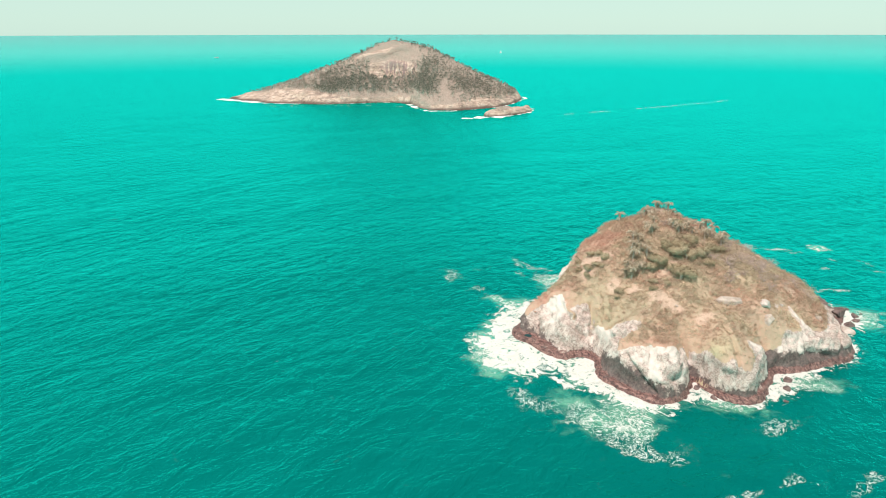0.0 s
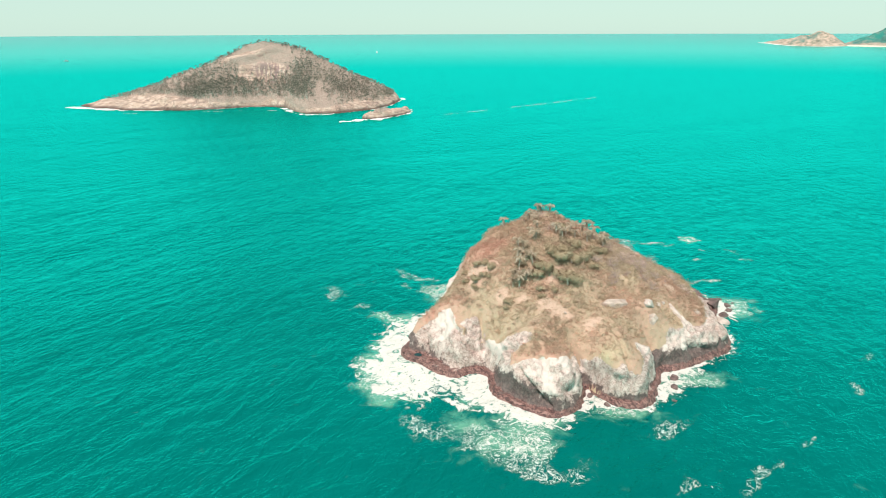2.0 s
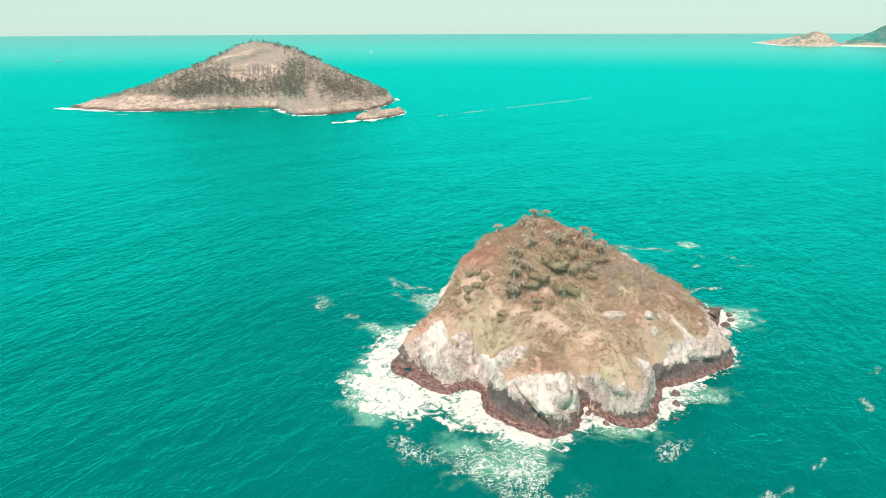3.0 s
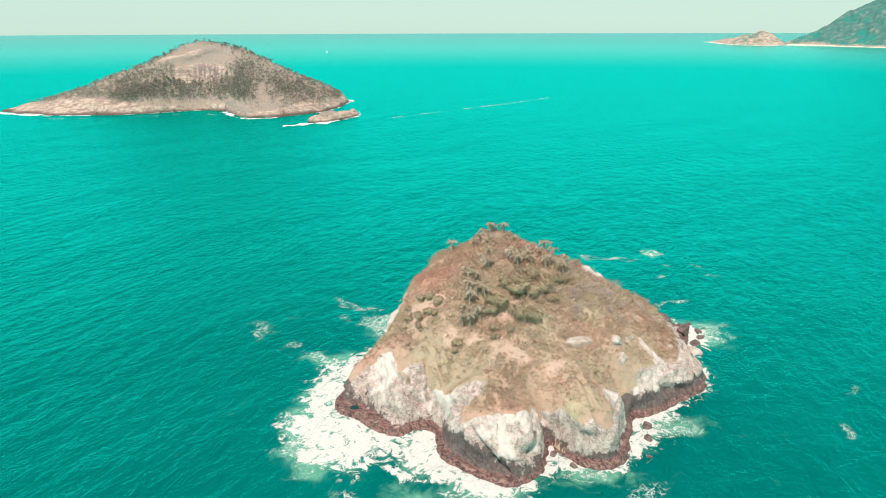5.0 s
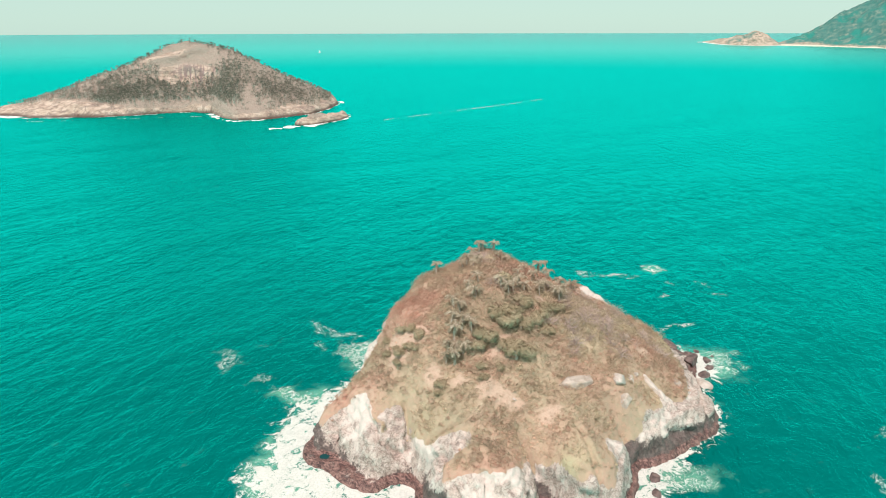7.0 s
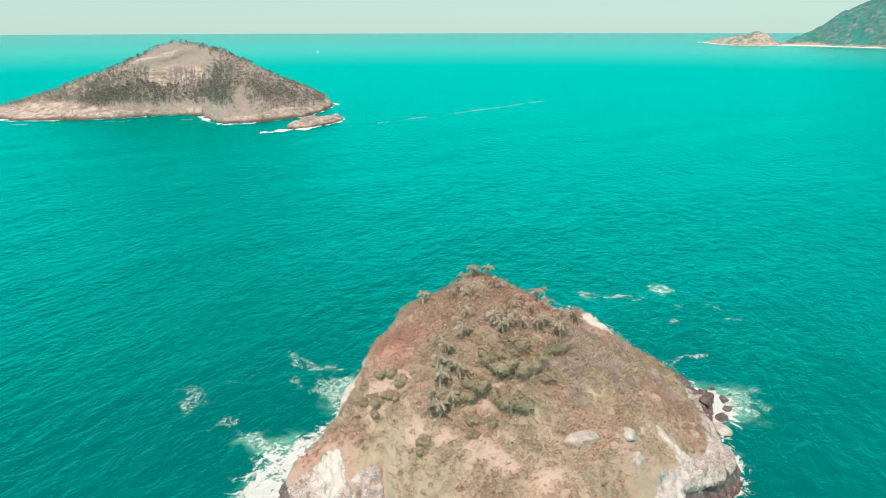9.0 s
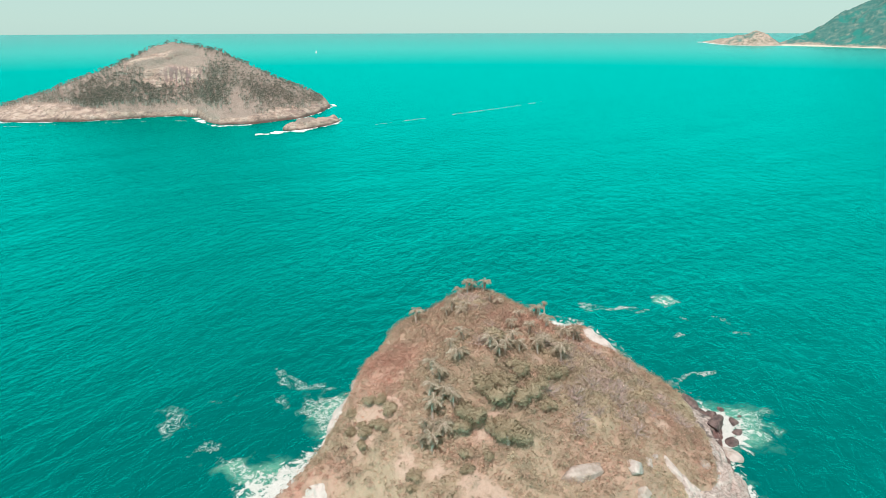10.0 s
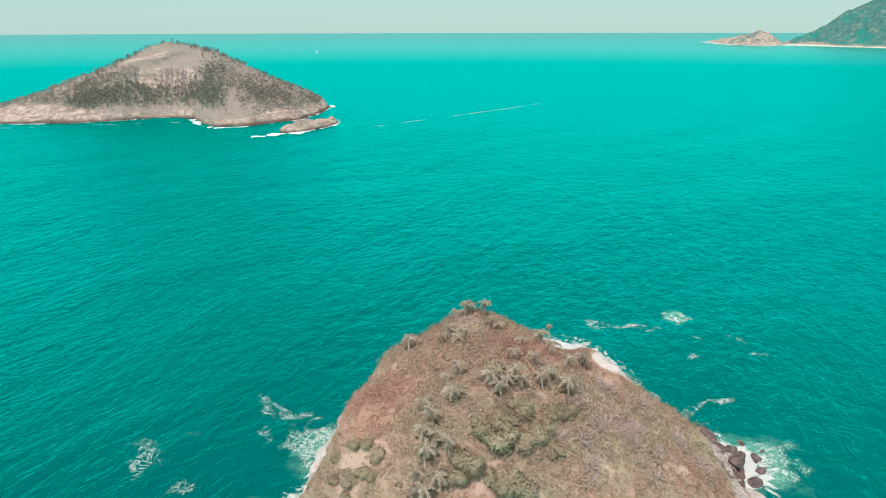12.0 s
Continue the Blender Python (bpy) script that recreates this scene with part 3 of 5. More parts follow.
def build_sea():
    rings = [0.0]
    while rings[-1] < SEA_RIM:
        r = rings[-1]
        rings.append(r + (1.0 if r < 125 else min(1.0 + (r - 125) * 0.05, 140)))
    rings = np.array(rings) * SEA_RIM / rings[-1]
    turn = np.linspace(0, 2 * np.pi, 577)
    r, a = np.meshgrid(rings[1:], turn, indexing="ij")
    x, y = SEA_AT[0] + r * np.sin(a), SEA_AT[1] + r * np.cos(a)
    z = sea_level(x, y)
    near = r < 400
    swell = 0.35 * fbm(x * 0.7 + y * 0.25, y * 1.6 - x * 0.4, 26, 3, 2) + 0.16 * fbm(x, y * 1.5, 6, 2, 5)
    z = z + np.where(near, swell * (1 - step(200, 400, r)), 0)
    foam, lace, milky = np.zeros_like(x), np.zeros_like(x), np.zeros_like(x)
    d = -islet_height(x[near], y[near])[1]
    xn, yn = x[near], y[near]
    # thick surf between the waterline and its outer edge
    inner, _ = inland(xn, yn, SURF_EDGE)
    inner = inner + 2.2 * fbm(xn, yn, 11, 4, 4) + 0.8 * fbm(xn, yn, 3, 3, 8)
    share = np.clip(inner, 0, 99) / (np.clip(inner, 0, 99) + np.maximum(d, 0) + 0.5)
    f = np.where(inner > -4, np.clip(0.4 + 0.1 * inner + 0.34 * share + 0.22 * fbm(xn, yn, 9, 3, 7), 0, 1.1), 0)
    f = np.maximum(f, np.clip(0.8 - 0.45 * d, 0, 0.8))
    xw, yw = xn + 5 * fbm(xn, yn, 13, 3, 1) + 2 * fbm(xn, yn, 4, 2, 6), yn + 5 * fbm(xn, yn, 13, 3, 3) + 2 * fbm(xn, yn, 4, 2, 9)
    vein = 0.55 + 0.75 * np.clip((ridged(xn, yn, 9, 3, 12) - 0.5) * 2.2, -0.6, 1)
    g = np.zeros_like(f)
    # drifting lace: x, y, half length, half width, turn, strength
    for px, py, la, wa, tu, s in ((45, 141, 12, 9, 120, 0.95), (50, 130, 8, 4, 160, 1.0), (37, 146, 8, 6, 20, 0.6), (24, 153, 10, 7, 150, 0.55), (12, 178, 5, 14, 0, 0.7), (20, 222, 9, 4, 150, 0.85),
                                  (10, 231, 6, 3, 20, 0.7), (3, 243, 6, 3, 60, 0.55), (40, 257, 9, 2.2, 150, 0.7), (33, 260, 3, 8, 20, 0.6), (43, 243, 5, 7, 30, 0.95), (46, 236, 4, 6, 0, 0.9), (31, 248, 2.5, 8, 0, 0.45), (5, 246, 9, 4, 140, 0.5),
                                  (15, 250, 8, 3, 20, 0.4), (11, 233, 5, 4, 20, 0.55), (76, 146, 8, 2.6, 160, 0.8), (85, 138, 7, 2.5, 15, 0.75), (90, 141, 5, 2, 30, 0.4), (106, 160, 8, 4, 20, 0.9), (116, 128, 6, 1.6, 60, 0.8), (97, 118, 8, 1.6, 20, 0.9),
                                  (65, 114, 5, 1.6, 20, 0.8), (80, 116, 6, 1.6, 10, 0.8), (148, 144, 6, 1.5, 60, 0.6), (167, 159, 6, 1.4, 20, 0.6), (172, 263, 5, 1.8, 145, 0.95), (164, 252, 4, 1.8, 40, 0.9), (154, 280, 8, 1.8, 170, 0.85),
                                  (146, 282, 3, 5, 0, 0.6), (161, 276, 6, 1.3, 160, 0.75), (150, 229, 7, 1.4, 10, 0.95), (156, 228, 3.5, 2, 10, 0.95), (186, 264, 8, 1.6, 120, 0.5), (183, 250, 8, 1.6, 150, 0.45), (152, 203, 6, 6, 0, 0.75),
                                  (156, 204, 8, 2, 20, 0.5), (62, 318, 5, 1.5, 30, 0.55), (139, 236, 2, 6, 0, 0.6)):
        c, sn = math.cos(radians(tu)), math.sin(radians(tu))
        u, v = (xw - px) * c + (yw - py) * sn, -(xw - px) * sn + (yw - py) * c
        g = np.maximum(g, s * (0.5 + 0.5 * vein) * np.exp(-((u / la) ** 2) - (v / wa) ** 2))
    # a smooth pale patch of old foam off the east side
    f = np.maximum(f, 0.62 * np.exp(-(((xn + 0.4 * (xw - xn) - 176) / 4.5) ** 4) - ((yn + 0.4 * (yw - yn) - 279) / 6) ** 4))
    murk = np.zeros_like(f)
    for px, py, la, wa in ((44, 143, 13, 10), (78, 145, 9, 4), (36, 152, 9, 6), (107, 160, 8, 4), (152, 204, 7, 8), (22, 221, 10, 5), (14, 178, 6, 16), (44, 241, 6, 9), (176, 279, 5, 6)):
        murk = np.maximum(murk, np.exp(-(((xw - px) / la) ** 2) - ((yw - py) / wa) ** 2))
    milky[near] = murk
    lace[near] = g
    foam[near] = f
    n, k = len(rings) - 1, len(turn)
    verts = np.concatenate([np.stack([x, y, z], -1)[:, :-1].reshape(-1, 3), [(SEA_AT[0], SEA_AT[1], 0.0)]])
    k -= 1
    i, j = np.meshgrid(np.arange(n - 1), np.arange(k), indexing="ij")
    j2 = (j + 1) % k
    quads = np.stack([i * k + j, i * k + j2, (i + 1) * k + j2, (i + 1) * k + j], -1).reshape(-1, 4)
    faces = quads.tolist() + [[n * k, q, (q + 1) % k][::-1] for q in range(k)]
    ob = new("water", mesh_from("water", verts, faces, M_SEA, {"foam": np.append(foam[:, :-1].ravel(), 0), "lace": np.append(lace[:, :-1].ravel(), 0), "milky": np.append(milky[:, :-1].ravel(), 0)}))
    far = np.hypot(verts[:, 0] - SEA_AT[0], verts[:, 1] - SEA_AT[1]) > 450
    flat = np.array([v.normal for v in ob.data.vertices])
    flat[far] = (0, 0, 1)
    ob.data.normals_split_custom_set_from_vertices(flat.tolist())
    tagged(ob, "choppy turquoise open sea with white surf round the rocks", "sea", kind="structure")


build_sea()

# ---- the near islet -------------------------------------------------------------
def build_islet():
    xs, ys = np.arange(20, 153, 0.32), np.arange(144, 284, 0.32)
    x, y = np.meshgrid(xs, ys, indexing="ij")
    h, d, cliff, e = islet_height(x, y)
    gx, gy = np.gradient(h, 0.32)
    slope = np.hypot(gx, gy)
    n1, n2 = fbm(x, y, 12, 4, 10), fbm(x, y, 30, 3, 11)

    def blot(cx, cy, a, b, turn=0.0):
        c, s = math.cos(radians(turn)), math.sin(radians(turn))
        return np.exp(-((((x - cx) * c + (y - cy) * s) / a) ** 2) - (((y - cy) * c - (x - cx) * s) / b) ** 2)

    # where earth and scrub take over from rock: metres inside the brow, with rock reaching up or earth down in places
    over = e + 2.2 * n1 + 1.2 * fbm(x, y, 3.5, 3, 7) - 0.2
    over = over - 10 * blot(37, 190, 6, 8, -15) - 3 * blot(46, 185, 4, 3) - 9 * blot(56.5, 168, 6.5, 4, -12) - 4.5 * blot(59, 158, 9, 4) + 4 * blot(76.5, 158.5, 3.2, 4) + 3.0 * blot(70, 169, 4, 4)
    over = over - 3.5 * blot(87.5, 163, 4.5, 4) - 7 * blot(110.5, 178, 8.5, 2.2, -62) - 3.5 * blot(118, 174.5, 11, 2.5, 24) - 8 * blot(127, 182, 6, 7) - 16 * blot(125, 238, 6, 6) - 3 * blot(105, 172, 5, 3)
    soil = step(-1.0, 1.2, over) * (1 - 0.8 * step(2.2, 3.6, slope) * (1 - step(196, 206, y)))
    shelf = 1 - step(1.2, 1.9, h + 0.4 * n1)
    # the height up to which the rock is dark, with damp and painted-in shade
    dark = 2.4 + 5.2 * np.exp(-(((x - 50) / 6.5) ** 4 + ((y - 160.5) / 10) ** 4)) + 2.6 * blot(58, 151, 6, 4) + 4.6 * blot(97, 165, 4, 6) + 3.2 * blot(106, 167.5, 8, 3, 14) + 1.8 * blot(120, 171.5, 9, 3.5, 25)
    dark = dark + 3.6 * blot(26.5, 197, 3, 6) + 2.6 * blot(72, 160, 1.6, 5, 10) + 1.2 * blot(84, 149, 8, 3) - 1.2 * blot(38, 176, 8, 4)
    white = np.clip(step(-5.5, -1.5, over) * (0.39 + 0.8 * n2 + 0.8 * n1) + 0.85 * blot(38, 188, 5, 8, -15) + 0.7 * blot(88, 162, 3, 3) + 0.7 * blot(81, 158, 1.6, 3) + 0.45 * blot(62, 158, 10, 2, -10), 0, 1)
    moss = blot(76, 158, 4, 4) + 0.9 * blot(131, 199, 5, 10) + 0.3 * blot(50, 183, 4, 6)
    knoll = np.clip(1.4 * blot(125, 238, 6, 6), 0, 1)
    white = np.maximum(white * (1 - 0.5 * step(93, 101, x)), knoll)
    white = np.maximum(white, 0.9 * blot(110.5, 178, 6, 1.6, -62))
    # ledges and cracks, pushed out along the rock's own slope
    a1, a2 = 0.8 * x + 0.6 * y, 0.6 * x - 0.8 * y
    grain = fbm(a1, 1.6 * h, 5, 4, 3) + fbm(a2, 1.6 * h + 9, 5, 4, 6) + 0.6 * fbm(a1 * 0.6 + a2, 2.6 * h, 1.5, 3, 1)
    crack = np.clip(ridged(a1 * 0.8, 0.7 * h + a2 * 0.5, 6.5, 3, 2) - 0.8, 0, 1) * 5
    bed = np.clip(ridged(a2 * 0.25, 1.5 * h + 0.35 * a1, 2.4, 2, 9) - 0.72, 0, 1) * 2.2
    rock = (1 - 0.85 * soil) * step(1.2, 2.8, h)
    size = np.sqrt(1 + slope**2)
    push = rock * (1.05 * grain - 2.0 * crack - 0.8 * bed) + 0.35 * shelf * fbm(x, y, 1.6, 3, 5) * step(0.2, 0.6, h)
    rough = np.stack([-gx / size * push, -gy / size * push, push / size], -1)
    ob = field("rocky_islet", xs, ys, h, M_GROUND, {"soil": soil, "dark": dark, "white": white, "bare": bare_soil(x, y) * step(0, 3, over), "tone": plant_tone(x, y), "moss": np.clip(moss, 0, 1)}, rough=rough)
    tagged(ob, "steep rocky islet, pale granite cliffs below dry scrub, standing in surf", "islet", kind="structure")
    return xs, ys, h, over, slope


IX, IY, IH, IOVER, ISLOPE = build_islet()


def islet_z(x, y):
    """Height of the islet's ground at a spot, between the points of its grid."""
    u, v = min(max((x - IX[0]) / 0.32, 0), len(IX) - 2), min(max((y - IY[0]) / 0.32, 0), len(IY) - 2)
    i, j = int(u), int(v)
    u, v = u - i, v - j
    return float((IH[i, j] * (1 - u) + IH[i + 1, j] * u) * (1 - v) + (IH[i, j + 1] * (1 - u) + IH[i + 1, j + 1] * u) * v)


def leaf_cloud(centres, radii, tones, per, size, rng, flat=0.75, low=0.0, wide=0.4):
    """Many small leaf sprays round each centre; each is a bent pair of triangles."""
    n = len(centres)
    way = rng.normal(size=(n, per, 3))
    way /= np.linalg.norm(way, axis=-1, keepdims=True)
    way[..., 2] = np.where(way[..., 2] < low, -0.5 * way[..., 2], way[..., 2])
    far = rng.uniform(0.45, 1.0, (n, per, 1)) ** 0.6
    at = centres[:, None] + way * far * radii[:, None, None] * np.array([1, 1, flat])
    a = rng.normal(size=(n, per, 3))
    a /= np.linalg.norm(a, axis=-1, keepdims=True)
    b = np.cross(a, way + 0.4 * rng.normal(size=(n, per, 3)))
    b /= np.linalg.norm(b, axis=-1, keepdims=True) + 1e-9
    flip = np.sign((np.cross(b, a) * way).sum(-1, keepdims=True))
    b = b * np.where(flip == 0, 1, flip)
    s = size * rng.uniform(0.6, 1.4, (n, per, 1))
    v = np.stack([at - a * s, at + b * s * wide, at + a * s, at - b * s * wide + way * s * 0.2], 2).reshape(-1, 3)
    k = np.arange(n * per)[:, None] * 4
    f = np.concatenate([k + [0, 1, 2, 3]], 0)
    out = 0.9 * way + 0.3 * np.cross(b, a)
    out /= np.linalg.norm(out, axis=-1, keepdims=True)
    return v, f, np.repeat(tones, per * 4), np.repeat(out.reshape(-1, 3), 4, axis=0)


def soften(me, normals):
    """Leaves take the light as their clump does."""
    me.polygons.foreach_set("use_smooth", [True] * len(me.polygons))
    me.normals_split_custom_set_from_vertices(normals.tolist())
    return me


def build_scrub():
    rng = np.random.RandomState(3)
    n = 36000
    x, y = rng.uniform(24, 148, n), rng.uniform(148, 298, n)
    i, j = np.clip(((x - IX[0]) / 0.32).astype(int), 0, len(IX) - 1), np.clip(((y - IY[0]) / 0.32).astype(int), 0, len(IY) - 1)
    h, over, slope = IH[i, j], IOVER[i, j], ISLOPE[i, j]
    n1, n2 = fbm(x, y, 12, 4, 10), fbm(x, y, 30, 3, 11)
    bare = bare_soil(x, y)
    dense = np.clip(0.72 + 1.1 * n1 + 0.5 * n2 + 0.02 * over, 0.04, 1) * step(-1.0, 3, over) * (1 - step(1.4, 2.6, slope)) * (1 - np.clip(bare, 0, 0.93))
    keep = (rng.rand(n) < dense) & (np.exp(-(((x - 125) / 7) ** 2 + ((y - 238) / 7) ** 2)) < 0.45)
    x, y, h, n1, n2 = x[keep], y[keep], h[keep], n1[keep], n2[keep]
    r = (0.4 + 1.0 * rng.rand(len(x)) ** 2) * (0.8 + 0.4 * step(10, 30, h))
    tone = np.clip(plant_tone(x, y) + 0.1 * rng.normal(size=len(x)), 0.0, 1.0)
    v, f, t, w = leaf_cloud(np.stack([x, y, h + 0.25 * r], -1), r, tone, 44, 0.14, rng, 0.7)
    shade = np.clip(1.12 + 0.35 * fbm(x, y, 6, 3, 8) + 0.1 * rng.normal(size=len(x)), 0.72, 1.5)
    ob = new("scrub", soften(mesh_from("scrub", v, f, M_SCRUB, {"tone": t, "value": np.repeat(shade, 44 * 4)}, False), w))
    tagged(ob, "dense dry olive and reddish-brown scrub covering the islet", "scrub", kind="stuff")


build_scrub()


def build_shrubs():
    rng = np.random.RandomState(23)
    n = 6000
    x, y = rng.uniform(34, 140, n), rng.uniform(155, 270, n)
    i, j = np.clip(((x - IX[0]) / 0.32).astype(int), 0, len(IX) - 1), np.clip(((y - IY[0]) / 0.32).astype(int), 0, len(IY) - 1)
    h, over, slope = IH[i, j], IOVER[i, j], ISLOPE[i, j]
    bare = bare_soil(x, y)
    keep = (over > 2) & (slope < 1.7) & (np.exp(-(((x - 125) / 7) ** 2 + ((y - 238) / 7) ** 2)) < 0.45) & (rng.rand(n) < np.clip(0.3 + 0.012 * over + 0.7 * fbm(x, y, 15, 3, 9), 0.02, 0.9) * (1 - np.clip(bare, 0, 0.95)))
    x, y, h = x[keep], y[keep], h[keep]
    r = rng.uniform(0.6, 1.9, len(x))
    tone = np.clip(plant_tone(x, y) + 0.12 * rng.normal(size=len(x)), 0.0, 1.0)
    v, f, t, w = leaf_cloud(np.stack([x, y, h + 0.45 * r], -1), r, tone, 90, 0.155, rng, 0.9, -0.3)
    shade = np.clip(1.02 + 0.35 * fbm(x, y, 9, 3, 3) + 0.14 * rng.normal(size=len(x)), 0.6, 1.4)
    ob = new("shrubs", soften(mesh_from("shrubs", v, f, M_SCRUB, {"tone": t, "value": np.repeat(shade, 90 * 4)}, False), w))
    tagged(ob, "rounded olive, brown and greyish shrubs scattered over the islet", "shrubs", kind="stuff")


build_shrubs()


def build_grass():
    """Tufts of dry grass between the shrubs."""
    rng = np.random.RandomState(29)
    n = 36000
    x, y = rng.uniform(34, 142, n), rng.uniform(155, 270, n)
    i, j = np.clip(((x - IX[0]) / 0.32).astype(int), 0, len(IX) - 1), np.clip(((y - IY[0]) / 0.32).astype(int), 0, len(IY) - 1)
    h, over, slope = IH[i, j], IOVER[i, j], ISLOPE[i, j]
    keep = (rng.rand(n) < step(-0.5, 2.0, over) * (1 - step(1.6, 2.6, slope)) * (1 - 0.8 * bare_soil(x, y)) * np.clip(0.6 + 0.9 * fbm(x, y, 8, 3, 2), 0.1, 1))
    x, y, h = x[keep], y[keep], h[keep]
    m, per = len(x), 7
    root = np.stack([x, y, h - 0.05], -1)[:, None] + rng.normal(0, 0.16, (m, per, 3)) * (1, 1, 0.1)
    way = rng.normal(0, 0.5, (m, per, 3))
    way[..., 2] = rng.uniform(0.5, 1.1, (m, per))
    tall = rng.uniform(0.3, 0.75, (m, 1, 1))
    side = np.cross(way, rng.normal(size=(m, per, 3)))
    side *= 0.055 / (np.linalg.norm(side, axis=-1, keepdims=True) + 1e-9)
    v = np.stack([root - side, root + side, root + way * tall], 2).reshape(-1, 3)
    f = (np.arange(m * per)[:, None] * 3 + [0, 1, 2])
    tone = np.clip(plant_tone(x, y) + 0.08 * rng.normal(size=m), 0, 1)
    ob = new("dry_grass", mesh_from("dry_grass", v, f, M_SCRUB, {"tone": np.repeat(tone, per * 3), "value": np.repeat(rng.uniform(0.8, 1.2, m), per * 3)}, False))
    tagged(ob, "straw-coloured dry grass tufts between the islet's shrubs", "grass", kind="stuff")


build_grass()


def stem_mesh(name, height, low, high, bend, material, sides=8, rings=10, seed=0):
    """A tapered, slightly bent stem with uneven rings."""
    rng = np.random.RandomState(seed)
    v = []
    for k in range(rings + 1):
        t = k / rings
        r = (low * (1 - t) + high * t) * (1 + 0.12 * rng.rand())
        cx, cy = bend * t * t, 0.4 * bend * math.sin(2.5 * t)
        v += [(cx + r * math.cos(6.2832 * s / sides), cy + r * math.sin(6.2832 * s / sides), height * t - 0.5 * (k == 0)) for s in range(sides)]
    f = [[k * sides + s, k * sides + (s + 1) % sides, (k + 1) * sides + (s + 1) % sides, (k + 1) * sides + s] for k in range(rings) for s in range(sides)]
    return mesh_from(name, v, f, material), (bend, 0.4 * bend * math.sin(2.5), height)


def frond_mesh(name, length, rise, droop, material, seed):
    """A feather frond: an arching rib with narrow leaflets hanging from both sides."""
    rng = np.random.RandomState(seed)
    v, f = [], []
    n = 15
    def rib(t):
        return np.array([length * (0.95 * t - 0.3 * droop * t * t * t), 0.0, length * (rise * t - droop * t * t)])
    for k in range(n):
        p, q = rib(k / n), rib((k + 1) / n)
        w = 0.045 * (1 - k / n) + 0.012
        b = len(v)
        v += [p + (0, w, 0), p - (0, w, 0), q - (0, w, 0), q + (0, w, 0)]
        f.append([b, b + 1, b + 2, b + 3])
        size = length * (0.07 + 0.12 * math.sin(math.pi * min(0.15 + 0.85 * k / n, 1)))
        for side in (-1, 1):
            tip = p + np.array([0.7 * size, side * size * (0.6 + 0.4 * rng.rand()), -size * (0.4 + 0.5 * rng.rand())])
            b = len(v)
            v += [p, p + (q - p) * 0.6, tip + (0.06, 0, 0), tip - (0.06, 0, 0.02)]
            f.append([b, b + 1, b + 2, b + 3])
    return mesh_from(name, v, f, material, None, False)


def palm(height, seed, spread=1.9, dry=6, live=11, leaf=M_FROND, dead=M_DEAD):
    rng = np.random.RandomState(seed)
    ob = new("palm_tree")
    trunk, top = stem_mesh("trunk", height, 0.2, 0.13, rng.uniform(-0.5, 0.6), M_BARK, seed=seed)
    part("trunk", trunk, ob)
    green = [frond_mesh("frond", spread * s, r, d, leaf, seed + k) for k, (s, r, d) in enumerate(((1.0, 0.6, 0.78), (1.1, 0.34, 0.62), (0.9, 1.05, 0.95)))]
    brown = frond_mesh("dry_frond", spread * 0.85, 0.1, 0.5, dead, seed + 9)
    for k in range(live):
        m = Matrix.Translation(top) @ pose(0, 0, 0, rng.uniform(-12, 12), rng.uniform(-12, 12), 360 * k / live + rng.uniform(-14, 14))
        part("frond", green[k % 3], ob, "", m)
    for k in range(dry):
        m = Matrix.Translation((top[0], top[1], top[2] - 0.1)) @ pose(0, 0, 0, rng.uniform(-20, 20), rng.uniform(52, 76), 360 * k / dry + rng.uniform(-20, 20))
        part("dry_frond", brown, ob, "", m)
    return ob


PALM_LABEL = "small grey-green palm with drooping half-dry fronds among scrub"
PALM_KINDS = [palm(h, s, w) for h, s, w in ((2.9, 11, 2.15), (3.5, 12, 2.25), (2.3, 13, 2.1), (4.0, 14, 2.1))]
for k in PALM_KINDS:
    tagged(k, PALM_LABEL, "palm tree", "palms on the islet")
PALM_AT = [
    (86.9, 244.7), (90.0, 244.4), (82.6, 244.0), (85.0, 243.2), (90.7, 234.7), (89.0, 235.6), (74.9, 227.9), (76.9, 230.4), (77.2, 224.9), (79.5, 227.2), (67.4, 230.7), (69.4, 205.4), (72.7, 207.0), (69.5, 199.9),
    (78.1, 198.7), (76.6, 200.4), (80.2, 200.7), (84.2, 202.5), (82.8, 204.4), (90.9, 213.8), (89.9, 205.2), (92.2, 207.7), (94.9, 203.5), (97.0, 206.0), (102.1, 218.6), (101.1, 225.2), (110.5, 230.5), (113.0, 232.0), (115.2, 233.6),
    (101.0, 230.1), (94.1, 226.5), (87.9, 216.2), (64.3, 201.3), (64.6, 197.4), (61.7, 195.0), (64.1, 193.6), (66.0, 191.6), (61.7, 192.0), (60.2, 187.1), (62.9, 188.9), (61.7, 189.9), (59.6, 190.6), (58.6, 188.6),
]
rng = random.Random(5)
for k, (x, y) in enumerate(PALM_AT):
    size = rng.uniform(0.85, 1.2)
    m = pose(x, y, islet_z(x, y) - 0.1, rng.uniform(-5, 5), rng.uniform(-5, 5), rng.uniform(0, 360)) @ Matrix.Diagonal((size, size, size, 1))
    if k < len(PALM_KINDS):
        PALM_KINDS[k].matrix_basis = m
    else:
        copy_thing(PALM_KINDS[rng.choice((0, 0, 1, 2, 2))], m)
lone = palm(24.2 - islet_z(107.7, 240.8), 31, 1.15, 14, 16, M_DEAD)
lone.matrix_basis = pose(107.7, 240.8, islet_z(107.7, 240.8) - 0.1, 0, 0, 40)
tagged(lone, "lone tall thin palm with a small dry crown on the ridge", "palm tree", "palms on the islet")


